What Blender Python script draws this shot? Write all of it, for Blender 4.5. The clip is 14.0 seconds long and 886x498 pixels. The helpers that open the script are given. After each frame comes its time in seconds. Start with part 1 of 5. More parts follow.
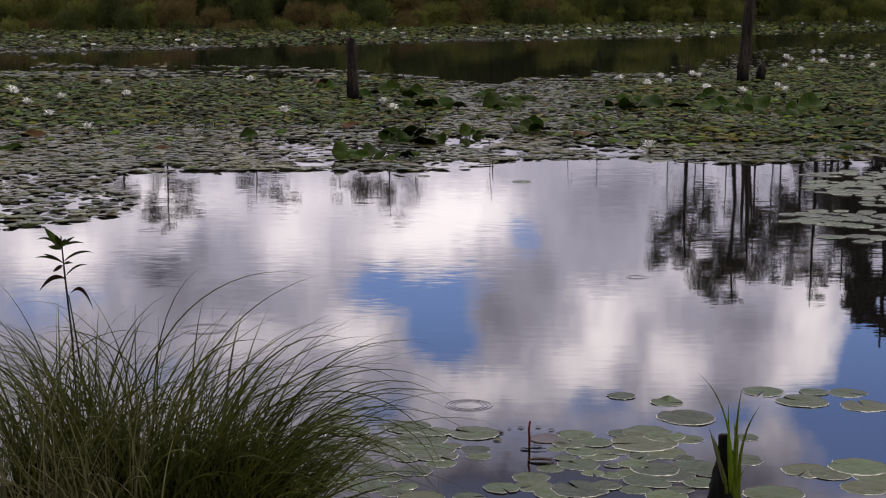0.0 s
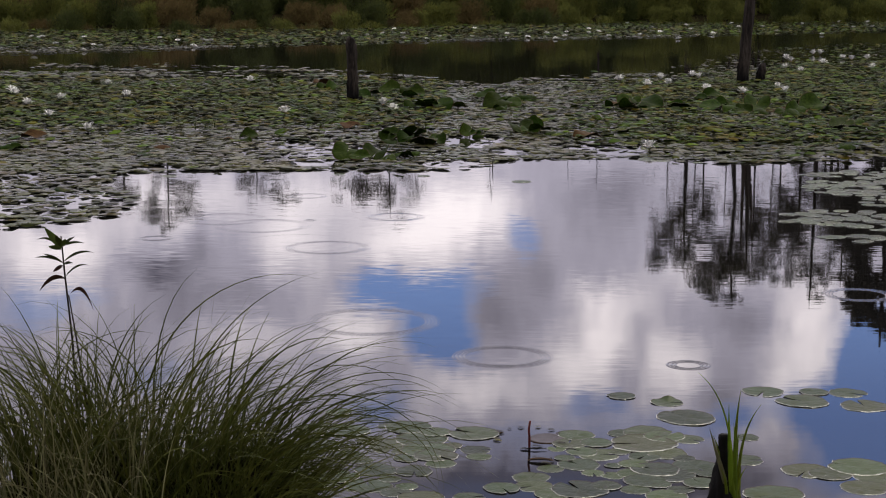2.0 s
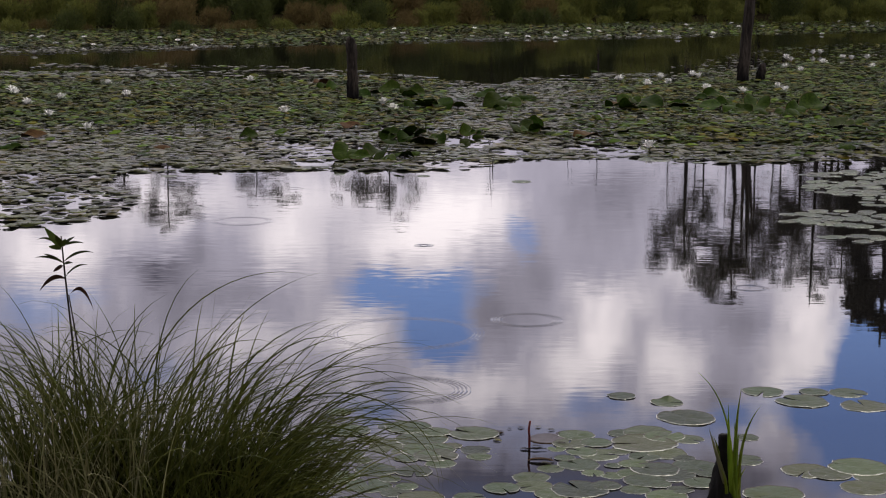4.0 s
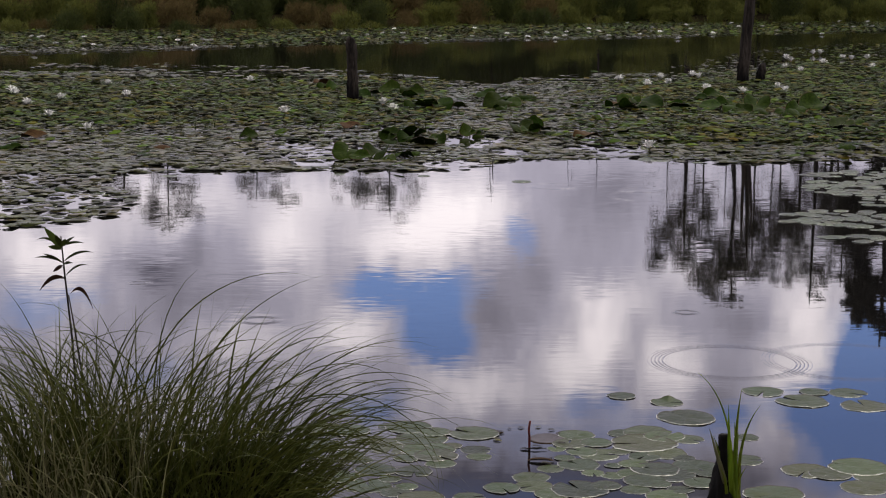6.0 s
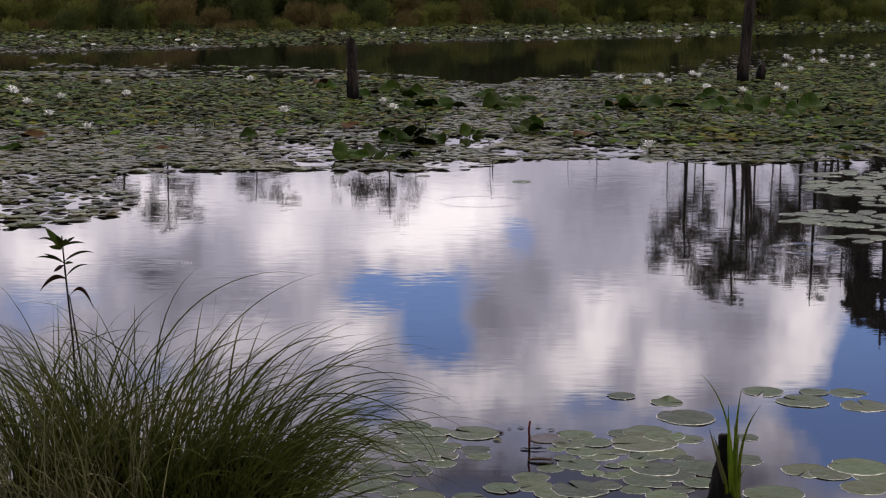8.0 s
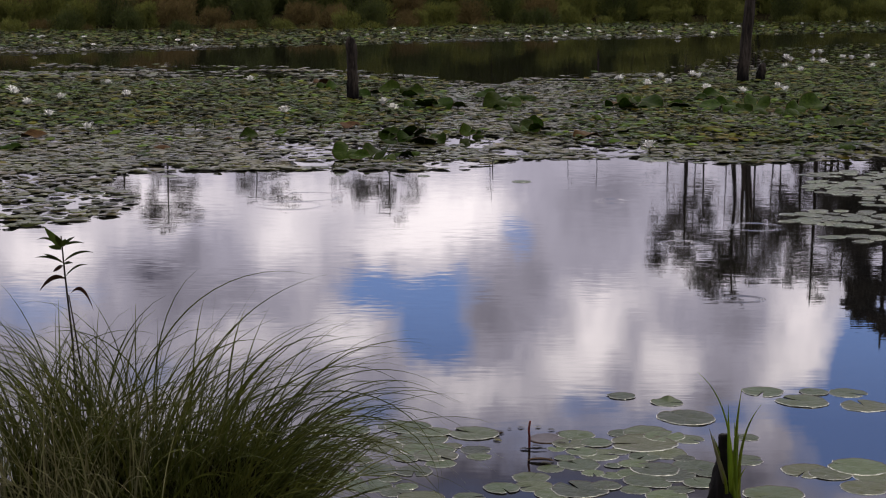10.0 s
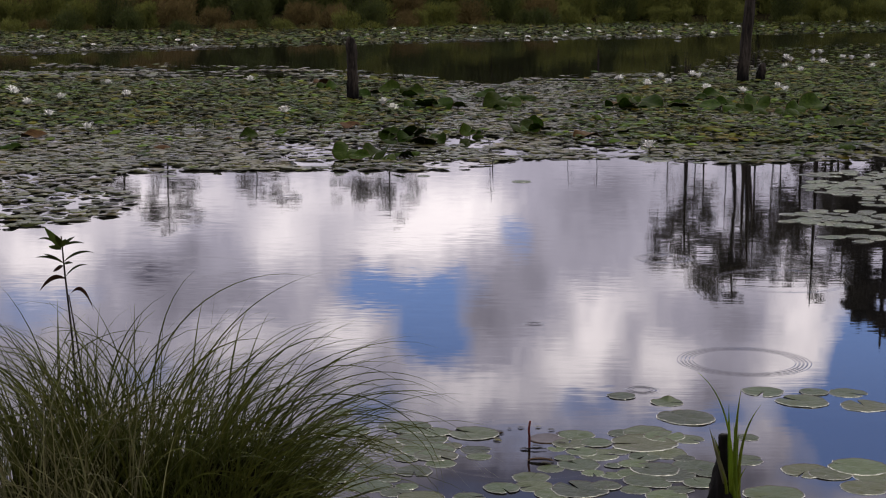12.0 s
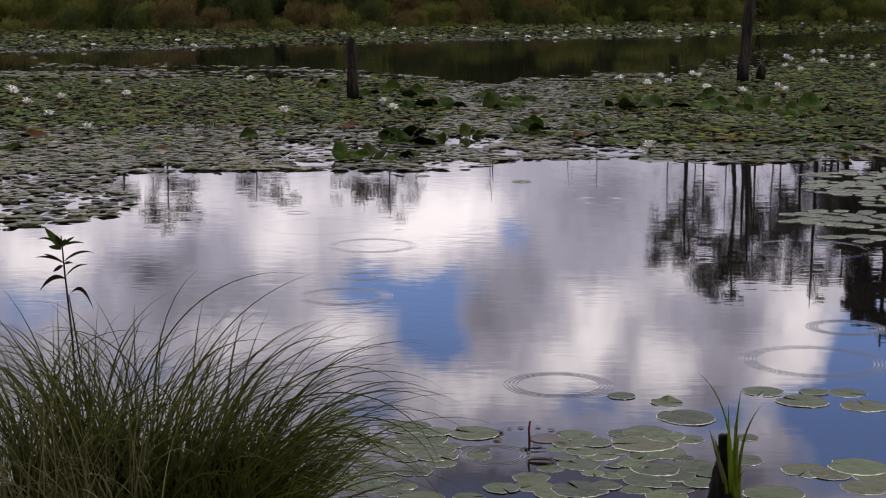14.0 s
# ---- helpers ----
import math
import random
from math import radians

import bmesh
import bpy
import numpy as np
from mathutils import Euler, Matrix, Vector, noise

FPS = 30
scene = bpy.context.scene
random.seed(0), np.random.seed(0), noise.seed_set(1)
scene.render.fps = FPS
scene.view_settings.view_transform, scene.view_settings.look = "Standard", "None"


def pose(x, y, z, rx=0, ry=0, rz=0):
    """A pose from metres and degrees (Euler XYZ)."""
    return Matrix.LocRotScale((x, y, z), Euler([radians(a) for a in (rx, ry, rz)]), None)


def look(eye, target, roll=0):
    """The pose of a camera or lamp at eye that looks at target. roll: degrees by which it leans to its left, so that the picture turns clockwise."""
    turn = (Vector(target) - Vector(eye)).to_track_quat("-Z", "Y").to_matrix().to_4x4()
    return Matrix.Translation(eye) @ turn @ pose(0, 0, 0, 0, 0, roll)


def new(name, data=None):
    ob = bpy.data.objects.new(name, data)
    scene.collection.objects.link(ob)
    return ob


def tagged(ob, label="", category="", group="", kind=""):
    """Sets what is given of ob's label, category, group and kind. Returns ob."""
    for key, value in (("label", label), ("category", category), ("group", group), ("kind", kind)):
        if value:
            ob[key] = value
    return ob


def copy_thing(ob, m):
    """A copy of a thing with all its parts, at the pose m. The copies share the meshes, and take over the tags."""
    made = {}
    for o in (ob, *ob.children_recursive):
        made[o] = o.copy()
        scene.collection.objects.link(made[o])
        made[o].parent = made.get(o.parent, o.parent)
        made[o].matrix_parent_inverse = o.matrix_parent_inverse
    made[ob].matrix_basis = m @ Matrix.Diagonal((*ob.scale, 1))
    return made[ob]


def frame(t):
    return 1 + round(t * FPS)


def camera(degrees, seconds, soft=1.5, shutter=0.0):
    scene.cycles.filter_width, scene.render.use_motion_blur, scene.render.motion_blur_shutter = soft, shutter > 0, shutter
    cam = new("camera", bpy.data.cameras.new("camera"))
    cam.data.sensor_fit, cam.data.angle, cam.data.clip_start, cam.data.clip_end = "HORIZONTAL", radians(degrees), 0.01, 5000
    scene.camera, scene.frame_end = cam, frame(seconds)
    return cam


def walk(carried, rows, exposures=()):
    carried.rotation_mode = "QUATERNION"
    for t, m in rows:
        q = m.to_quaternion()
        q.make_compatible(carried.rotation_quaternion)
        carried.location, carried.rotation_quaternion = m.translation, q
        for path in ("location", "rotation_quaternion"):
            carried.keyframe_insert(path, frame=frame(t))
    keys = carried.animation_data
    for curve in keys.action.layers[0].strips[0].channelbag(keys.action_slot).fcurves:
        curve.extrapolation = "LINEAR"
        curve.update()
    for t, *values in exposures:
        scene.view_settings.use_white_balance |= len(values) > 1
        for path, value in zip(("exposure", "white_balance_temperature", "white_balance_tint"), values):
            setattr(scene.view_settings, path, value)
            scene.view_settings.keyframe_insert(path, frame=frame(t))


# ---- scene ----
# Camera: on a tripod on the near bank, 1.5 m over the water, looking slightly down across the pond.
cam = camera(29.3, 14.0, soft=1.15)
walk(cam, [(0.0, pose(0, 0, 1.5, 90 - 9.11, 0, 0)), (14.0, pose(0, 0, 1.5, 90 - 9.11, 0, 0))], exposures=[(0.0, 0.0), (14.0, 0.0)])

# World: partly clouded sky overhead, a broad veiled sun ahead of the camera.
SUN_AZ, SUN_EL = 24.0, 52.0
world = bpy.data.worlds.new("sky")
scene.world = world
world.use_nodes = True
wn, wl = world.node_tree.nodes, world.node_tree.links
wn.clear()
w_sky = wn.new("ShaderNodeTexSky")
w_sky.sky_type, w_sky.sun_disc = "NISHITA", False
w_sky.sun_elevation, w_sky.sun_rotation = radians(SUN_EL), radians(SUN_AZ)
w_bg = wn.new("ShaderNodeBackground")
w_bg.inputs["Strength"].default_value = 0.09
w_out = wn.new("ShaderNodeOutputWorld")
w_map = wn.new("ShaderNodeTexCoord")
w_noise = wn.new("ShaderNodeTexNoise")
w_noise.inputs["Scale"].default_value, w_noise.inputs["Detail"].default_value = 2.6, 5.0
w_cover = wn.new("ShaderNodeMapRange")
w_cover.inputs[1].default_value, w_cover.inputs[2].default_value = 0.36, 0.56
w_mix = wn.new("ShaderNodeMix")
w_mix.data_type = "RGBA"
w_mix.inputs[7].default_value = (8.8, 8.3, 7.2, 1)
wl.new(w_map.outputs["Generated"], w_noise.inputs["Vector"])
wl.new(w_noise.outputs["Fac"], w_cover.inputs[0])
wl.new(w_cover.outputs[0], w_mix.inputs[0])
wl.new(w_sky.outputs["Color"], w_mix.inputs[6])
wl.new(w_mix.outputs[2], w_bg.inputs["Color"])
wl.new(w_bg.outputs["Background"], w_out.inputs["Surface"])
sun = new("sun", bpy.data.lights.new("sun", "SUN"))
sun.data.energy, sun.data.angle, sun.data.color = 1.25, radians(14), (1.0, 0.91, 0.74)
sun.matrix_world = look((400 * math.sin(radians(SUN_AZ)) * math.cos(radians(SUN_EL)), 400 * math.cos(radians(SUN_AZ)) * math.cos(radians(SUN_EL)),
                         400 * math.sin(radians(SUN_EL))), (0, 0, 0))


# ---------------------------------------------------------------- materials
class Nodes:
    """Short hand for building a node material."""

    def __init__(self, name):
        self.mat = bpy.data.materials.new(name)
        self.mat.use_nodes = True
        self.n, self.l = self.mat.node_tree.nodes, self.mat.node_tree.links
        self.n.clear()
        self.out = self.n.new("ShaderNodeOutputMaterial")

    def put(self, socket, value):
        if isinstance(value, bpy.types.NodeSocket):
            self.l.new(value, socket)
        elif isinstance(value, (tuple, list)) and len(value) == 3 and socket.type == "RGBA":
            socket.default_value = (*value, 1)
        else:
            socket.default_value = value

    def math(self, op, a, b=0.0, c=0.0):
        m = self.n.new("ShaderNodeMath")
        m.operation = op
        for s, v in zip(m.inputs, (a, b, c)):
            self.put(s, v)
        return m.outputs[0]

    def vmath(self, op, a, b=(0, 0, 0)):
        m = self.n.new("ShaderNodeVectorMath")
        m.operation = op
        self.put(m.inputs[0], a)
        self.put(m.inputs[1], b)
        return m.outputs[0]

    def coord(self, kind="Object"):
        return self.n.new("ShaderNodeTexCoord").outputs[kind]

    def scaled(self, vec, scale):
        m = self.n.new("ShaderNodeMapping")
        self.put(m.inputs["Vector"], vec)
        m.inputs["Scale"].default_value = scale
        return m.outputs[0]

    def noise(self, vec, scale, detail=3.0, rough=0.55, color=False):
        t = self.n.new("ShaderNodeTexNoise")
        self.put(t.inputs["Vector"], vec)
        t.inputs["Scale"].default_value, t.inputs["Detail"].default_value, t.inputs["Roughness"].default_value = scale, detail, rough
        return t.outputs["Color" if color else "Fac"]

    def ramp(self, fac, *stops):
        r = self.n.new("ShaderNodeValToRGB")
        e = r.color_ramp.elements
        while len(e) < len(stops):
            e.new(0.5)
        for el, (p, c) in zip(e, stops):
            el.position, el.color = p, (*c, 1)
        self.put(r.inputs[0], fac)
        return r.outputs[0]

    def mix(self, fac, a, b):
        m = self.n.new("ShaderNodeMix")
        m.data_type = "RGBA"
        self.put(m.inputs[0], fac)
        self.put(m.inputs[6], a)
        self.put(m.inputs[7], b)
        return m.outputs[2]

    def range(self, v, a, b, c, d):
        m = self.n.new("ShaderNodeMapRange")
        for s, x in zip(m.inputs, (v, a, b, c, d)):
            self.put(s, x)
        return m.outputs[0]

    def bump(self, height, strength, dist):
        b = self.n.new("ShaderNodeBump")
        b.inputs["Strength"].default_value, b.inputs["Distance"].default_value = strength, dist
        self.put(b.inputs["Height"], height)
        return b.outputs[0]

    def surface(self, base, rough=0.5, normal=None, thin=0.0, **more):
        p = self.n.new("ShaderNodeBsdfPrincipled")
        self.put(p.inputs["Base Color"], base)
        self.put(p.inputs["Roughness"], rough)
        if normal is not None:
            self.put(p.inputs["Normal"], normal)
        for k, v in more.items():
            self.put(p.inputs[k.replace("_", " ")], v)
        last = p.outputs[0]
        if thin:
            glow = self.n.new("ShaderNodeBsdfTranslucent")
            self.put(glow.inputs["Color"], base)
            blend = self.n.new("ShaderNodeMixShader")
            blend.inputs[0].default_value = thin
            self.l.new(last, blend.inputs[1])
            self.l.new(glow.outputs[0], blend.inputs[2])
            last = blend.outputs[0]
        self.l.new(last, self.out.inputs["Surface"])
        return self.mat


def random_of(k):
    return k.n.new("ShaderNodeObjectInfo").outputs["Random"]


def island_of(k):
    return k.n.new("ShaderNodeNewGeometry").outputs["Random Per Island"]


def water_material():
    k = Nodes("pond_water")
    pos = k.coord("Object")
    geo = k.n.new("ShaderNodeNewGeometry")
    fine = k.vmath("SUBTRACT", k.noise(k.scaled(pos, (0.20, 1.35, 1)), 46.0, 1.0, 0.5, True), (0.5, 0.5, 0.5))
    middle = k.vmath("SUBTRACT", k.noise(k.scaled(pos, (0.22, 1.3, 1)), 14.0, 1.0, 0.5, True), (0.5, 0.5, 0.5))
    broad = k.vmath("SUBTRACT", k.noise(k.scaled(pos, (0.6, 1.0, 1)), 2.2, 2.0, 0.5, True), (0.5, 0.5, 0.5))
    calm = k.range(k.noise(pos, 0.45, 2.0), 0.35, 0.65, 0.35, 1.0)
    lean = k.vmath("ADD", k.vmath("MULTIPLY", fine, (WAVE_FINE * 0.3, WAVE_FINE, 0)), k.vmath("MULTIPLY", broad, (WAVE_BROAD, WAVE_BROAD, 0)))
    lean = k.vmath("ADD", lean, k.vmath("MULTIPLY", middle, (WAVE_MIDDLE * 0.5, WAVE_MIDDLE, 0)))
    sc = k.n.new("ShaderNodeVectorMath")
    sc.operation = "SCALE"
    k.put(sc.inputs[0], lean)
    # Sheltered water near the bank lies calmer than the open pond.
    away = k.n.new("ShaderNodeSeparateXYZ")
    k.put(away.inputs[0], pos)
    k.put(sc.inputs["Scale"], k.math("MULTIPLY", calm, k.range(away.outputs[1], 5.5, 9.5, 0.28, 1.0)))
    normal = k.vmath("NORMALIZE", k.vmath("ADD", geo.outputs["Normal"], sc.outputs[0]))
    murk = k.ramp(k.noise(pos, 0.8, 3.0), (0.3, (0.006, 0.006, 0.006)), (0.7, (0.013, 0.012, 0.010)))
    return k.surface(murk, 0.015, normal, IOR=1.33)


WAVE_FINE, WAVE_MIDDLE, WAVE_BROAD = 0.026, 0.006, 0.004
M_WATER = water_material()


def pad_material(name, dark, light, old, per_island, gloss, rough=0.3):
    """Waxy lily leaf: green, spotted and yellowing here and there, with faint veins from the middle."""
    k = Nodes(name)
    pos = k.coord("Object")
    rnd = island_of(k) if per_island else random_of(k)
    tone = k.mix(rnd, dark, light)
    shade = k.n.new("ShaderNodeHueSaturation")
    k.put(shade.inputs["Color"], tone)
    k.put(shade.inputs["Value"], k.range(k.math("FRACT", k.math("MULTIPLY", rnd, 5.1)), 0, 1, 0.48, 1.34))
    tone = shade.outputs[0]
    tone = k.mix(k.range(k.math("FRACT", k.math("MULTIPLY", rnd, 17.3)), 0.68, 1.0, 0.0, 0.8), tone, old)
    if per_island:
        # Young, old and dark leaves grow in patches.
        grown = k.n.new("ShaderNodeHueSaturation")
        k.put(grown.inputs["Color"], tone)
        k.put(grown.inputs["Value"], k.range(k.noise(pos, 1.3, 4.0, 0.65), 0.34, 0.66, 0.45, 1.45))
        tone = k.mix(k.range(k.noise(pos, 0.9, 4.0, 0.6), 0.50, 0.68, 0.0, 0.5), grown.outputs[0], old)
    sp = k.noise(pos, 9.0 if per_island else 2.5, 4.0)
    tone = k.mix(k.range(sp, 0.55, 0.75, 0.0, 0.55), tone, old)
    tone = k.mix(k.range(k.noise(pos, 60.0 if per_island else 14.0, 3.0), 0.62, 0.72, 0.0, 0.5), tone, (0.05, 0.035, 0.02))
    if not per_island:
        xyz = k.n.new("ShaderNodeSeparateXYZ")
        k.put(xyz.inputs[0], pos)
        ang = k.math("ARCTAN2", xyz.outputs[1], xyz.outputs[0])
        vein = k.math("POWER", k.math("ABSOLUTE", k.math("COSINE", k.math("MULTIPLY", ang, 8.0))), 14.0)
        tone = k.mix(k.math("MULTIPLY", vein, 0.14), tone, light)
        nrm = k.bump(k.math("ADD", k.math("MULTIPLY", vein, -0.12), k.noise(pos, 3.0, 2.0)), 0.13, 0.03)
    else:
        nrm = k.bump(k.noise(pos, 30.0, 2.0), 0.15, 0.006)
    return k.surface(tone, k.range(sp, 0.3, 0.7, rough, rough + 0.14), nrm, Specular_IOR_Level=gloss)


M_PAD = pad_material("lily_pad_green", (0.024, 0.043, 0.013), (0.056, 0.083, 0.025), (0.070, 0.074, 0.026), False, 0.10, 0.32)
M_FIELD = pad_material("lily_pad_mat", (0.019, 0.030, 0.002), (0.070, 0.082, 0.007), (0.092, 0.066, 0.008), True, 0.08, 0.26)
M_LUSH = pad_material("fresh_lily_leaf", (0.012, 0.036, 0.002), (0.068, 0.116, 0.005), (0.115, 0.078, 0.008), True, 0.01, 0.3)


def plain(name, a, b, scale, rough=0.6, bump=0.3, dist=0.004, stretch=(1, 1, 1), per="object", spec=0.2, vary=0.32, **more):
    """A material of two tones with grain at two scales."""
    k = Nodes(name)
    pos = k.scaled(k.coord("Object"), stretch)
    f = k.math("ADD", k.math("MULTIPLY", k.noise(pos, scale, 4.0), 0.6), k.math("MULTIPLY", k.noise(pos, scale * 6, 4.0), 0.4))
    tone = k.ramp(f, (0.36, a), (0.62, b))
    rnd = island_of(k) if per == "island" else random_of(k)
    hsv = k.n.new("ShaderNodeHueSaturation")
    k.put(hsv.inputs["Color"], tone)
    k.put(hsv.inputs["Value"], k.range(rnd, 0, 1, 1.0 - vary, 1.0 + vary))
    k.put(hsv.inputs["Hue"], k.range(k.math("FRACT", k.math("MULTIPLY", rnd, 7.7)), 0, 1, 0.485, 0.515))
    return k.surface(hsv.outputs[0], rough, k.bump(f, bump, dist), Specular_IOR_Level=spec, **more)


# Near-white patches paint the sky's glint on pad rims; pale reeds share it.
M_RIM = plain("pale_leaf_and_rim_glint", (0.05, 0.07, 0.03), (0.66, 0.67, 0.60), 2.6, 0.2, spec=0.5)
# Dark ring colour puts in the shade seen on the upturned far edge.
M_EDGE = plain("upturned_edge_shade", (0.020, 0.016, 0.010), (0.055, 0.040, 0.024), 3.0, 0.5)
M_MARGIN = plain("mat_leaf_margin", (0.016, 0.018, 0.006), (0.075, 0.077, 0.034), 20, 0.5)
M_UNDER = plain("leaf_underside", (0.04, 0.018, 0.010), (0.08, 0.04, 0.02), 8, 0.5)
M_RAISED = plain("raised_leaf_green", (0.008, 0.019, 0.002), (0.032, 0.055, 0.006), 6, 0.6, spec=0.04)
M_BROWN = plain("dying_leaf", (0.030, 0.016, 0.007), (0.088, 0.050, 0.020), 6, 0.6, spec=0.05)
def wood_material():
    """Grey weathered dead wood, cracked lengthwise and soaked black above the waterline."""
    k = Nodes("weathered_dead_wood")
    pos = k.coord("Object")
    grain = k.scaled(pos, (1, 1, 0.13))
    f = k.math("ADD", k.math("MULTIPLY", k.noise(grain, 14, 5.0, 0.65), 0.65), k.math("MULTIPLY", k.noise(grain, 75, 4.0), 0.35))
    tone = k.ramp(f, (0.36, (0.004, 0.0034, 0.003)), (0.50, (0.028, 0.0225, 0.018)), (0.68, (0.080, 0.067, 0.053)))
    xyz = k.n.new("ShaderNodeSeparateXYZ")
    k.put(xyz.inputs[0], pos)
    level = k.math("ADD", xyz.outputs[2], k.math("MULTIPLY", k.math("SUBTRACT", k.noise(grain, 9, 3.0), 0.5), 0.5))
    tone = k.mix(k.range(level, 0.12, 0.30, 1.0, 0.0), tone, (0.005, 0.0045, 0.004))
    return k.surface(tone, 0.85, k.bump(f, 1.0, 0.014), Specular_IOR_Level=0.1)


M_WOOD = wood_material()
M_BLACKWOOD = plain("soaked_black_wood", (0.003, 0.003, 0.003), (0.014, 0.012, 0.010), 20, 0.7, 0.8, 0.008, (1, 1, 0.2), spec=0.1)
M_BARK = plain("tree_bark", (0.012, 0.009, 0.008), (0.038, 0.030, 0.026), 5, 0.9, 0.7, 0.02, (1, 1, 0.25))
M_PETAL = plain("white_petal", (0.74, 0.74, 0.70), (0.84, 0.83, 0.80), 30, 0.45, 0.15, 0.002)
M_YELLOW = plain("yellow_stamens", (0.62, 0.40, 0.04), (0.75, 0.55, 0.08), 60, 0.6)
M_SEDGE = plain("sedge_green", (0.036, 0.046, 0.008), (0.118, 0.130, 0.028), 3, 0.5, per="island", vary=0.24, thin=0.25)
M_STRAW = plain("sedge_straw", (0.142, 0.138, 0.062), (0.285, 0.270, 0.140), 3, 0.6, per="island", thin=0.25)
M_IRIS = plain("sword_leaf_green", (0.13, 0.20, 0.012), (0.32, 0.42, 0.04), 12, 0.35, stretch=(1, 1, 0.1), thin=0.5, spec=0.4)
M_STALK = plain("dark_stalk", (0.02, 0.018, 0.014), (0.05, 0.04, 0.03), 20, 0.6)
M_STALKLEAF = plain("stalk_leaf", (0.03, 0.04, 0.014), (0.07, 0.085, 0.025), 15, 0.45)
M_TOPLEAF = plain("young_leaf", (0.10, 0.14, 0.03), (0.17, 0.21, 0.05), 15, 0.45)
M_RED = plain("red_stem", (0.09, 0.022, 0.016), (0.17, 0.04, 0.03), 40, 0.5)
M_WET = plain("drowned_leaf", (0.030, 0.022, 0.020), (0.07, 0.048, 0.042), 2.0, 0.35, 0.05, 0.004, spec=0.15)
M_LEAFGREEN = plain("shrub_green", (0.074, 0.084, 0.022), (0.185, 0.196, 0.046), 1.2, 0.55, 0.0, per="island", spec=0.05, vary=0.15, thin=0.3)
M_LEAFBROWN = plain("shrub_brown", (0.086, 0.064, 0.026), (0.172, 0.130, 0.050), 1.2, 0.6, 0.0, per="island", spec=0.05, vary=0.15, thin=0.3)
M_LEAFDARK = plain("tree_green", (0.036, 0.048, 0.016), (0.090, 0.106, 0.030), 1.0, 0.55, 0.0, per="island", spec=0.05, vary=0.15, thin=0.3)
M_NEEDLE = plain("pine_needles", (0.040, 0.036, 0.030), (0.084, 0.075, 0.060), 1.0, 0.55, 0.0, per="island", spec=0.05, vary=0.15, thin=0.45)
M_SOIL = plain("bank_soil", (0.010, 0.009, 0.005), (0.026, 0.022, 0.011), 0.7, 0.95, 0.6, 0.05, spec=0.0)


# Clouds: soft bodies and gaps at bearings and heights in degrees, broken up by noise.
def cloud_material():
    k = Nodes("cloudy_sky")
    d = k.vmath("NORMALIZE", k.coord("Object"))
    xyz = k.n.new("ShaderNodeSeparateXYZ")
    k.put(xyz.inputs[0], d)
    az = k.math("MULTIPLY", k.math("ARCTAN2", xyz.outputs[0], xyz.outputs[1]), 57.2958)
    el = k.math("MULTIPLY", k.math("ARCSINE", xyz.outputs[2]), 57.2958)
    warp = k.n.new("ShaderNodeSeparateXYZ")
    k.put(warp.inputs[0], k.vmath("ADD", k.vmath("MULTIPLY", k.vmath("SUBTRACT", k.noise(d, 22.0, 4.0, 0.55, True), (0.5, 0.5, 0.5)), (2.2, 2.2, 2.2)),
                                  k.vmath("MULTIPLY", k.vmath("SUBTRACT", k.noise(d, 70.0, 4.0, 0.6, True), (0.5, 0.5, 0.5)), (0.8, 0.8, 0.8))))
    wx, wy = k.math("ADD", az, warp.outputs[0]), k.math("ADD", el, warp.outputs[1])

    def field(start, blobs):
        total = start
        for cx, cy, sx, sy, amp in blobs:
            a = k.math("DIVIDE", k.math("SUBTRACT", wx, cx), sx)
            b = k.math("DIVIDE", k.math("SUBTRACT", wy, cy), sy)
            q = k.math("ADD", k.math("MULTIPLY", a, a), k.math("MULTIPLY", b, b))
            total = k.math("MULTIPLY_ADD", k.math("POWER", 2.71828, k.math("MULTIPLY", q, -1.0)), amp, total)
        return total

    wide = k.math("SUBTRACT", k.noise(d, 6.0, 5.0, 0.5), 0.5)
    small = k.math("SUBTRACT", k.noise(k.scaled(d, (1, 1, 0.42)), 44.0, 5.0, 0.6), 0.5)
    gaps = field(k.math("MULTIPLY", wide, 0.5), GAPS)
    shine = field(k.math("ADD", 0.51, k.math("ADD", k.math("MULTIPLY", wide, 0.15), k.math("MULTIPLY", small, 0.5))), LIT + GREY)
    gap = k.range(gaps, 0.20, 1.0, 0.0, 1.0)
    cloud = k.ramp(shine, (0.0, (0.082, 0.076, 0.102)), (0.5, (0.335, 0.312, 0.378)), (1.0, (0.90, 0.82, 0.84)))
    blue = k.mix(k.range(el, 10.5, 14.5, 0, 1), (0.142, 0.222, 0.450), (0.104, 0.160, 0.345))
    # The cloud deck brightens with height up to the veiled sun, then thins out.
    lift = k.math("MULTIPLY", k.math("POWER", k.math("DIVIDE", k.math("MAXIMUM", k.math("MINIMUM", el, 18.0), 2.0), 6.5), 0.35), 2.42)
    lift = k.math("MULTIPLY", lift, k.range(el, 18.0, 24.0, 1.0, 0.75))
    em = k.n.new("ShaderNodeEmission")
    k.put(em.inputs["Color"], k.mix(gap, cloud, blue))
    k.put(em.inputs["Strength"], k.math("MULTIPLY", lift, CLOUD_STRENGTH))
    k.l.new(em.outputs[0], k.out.inputs["Surface"])
    return k.mat


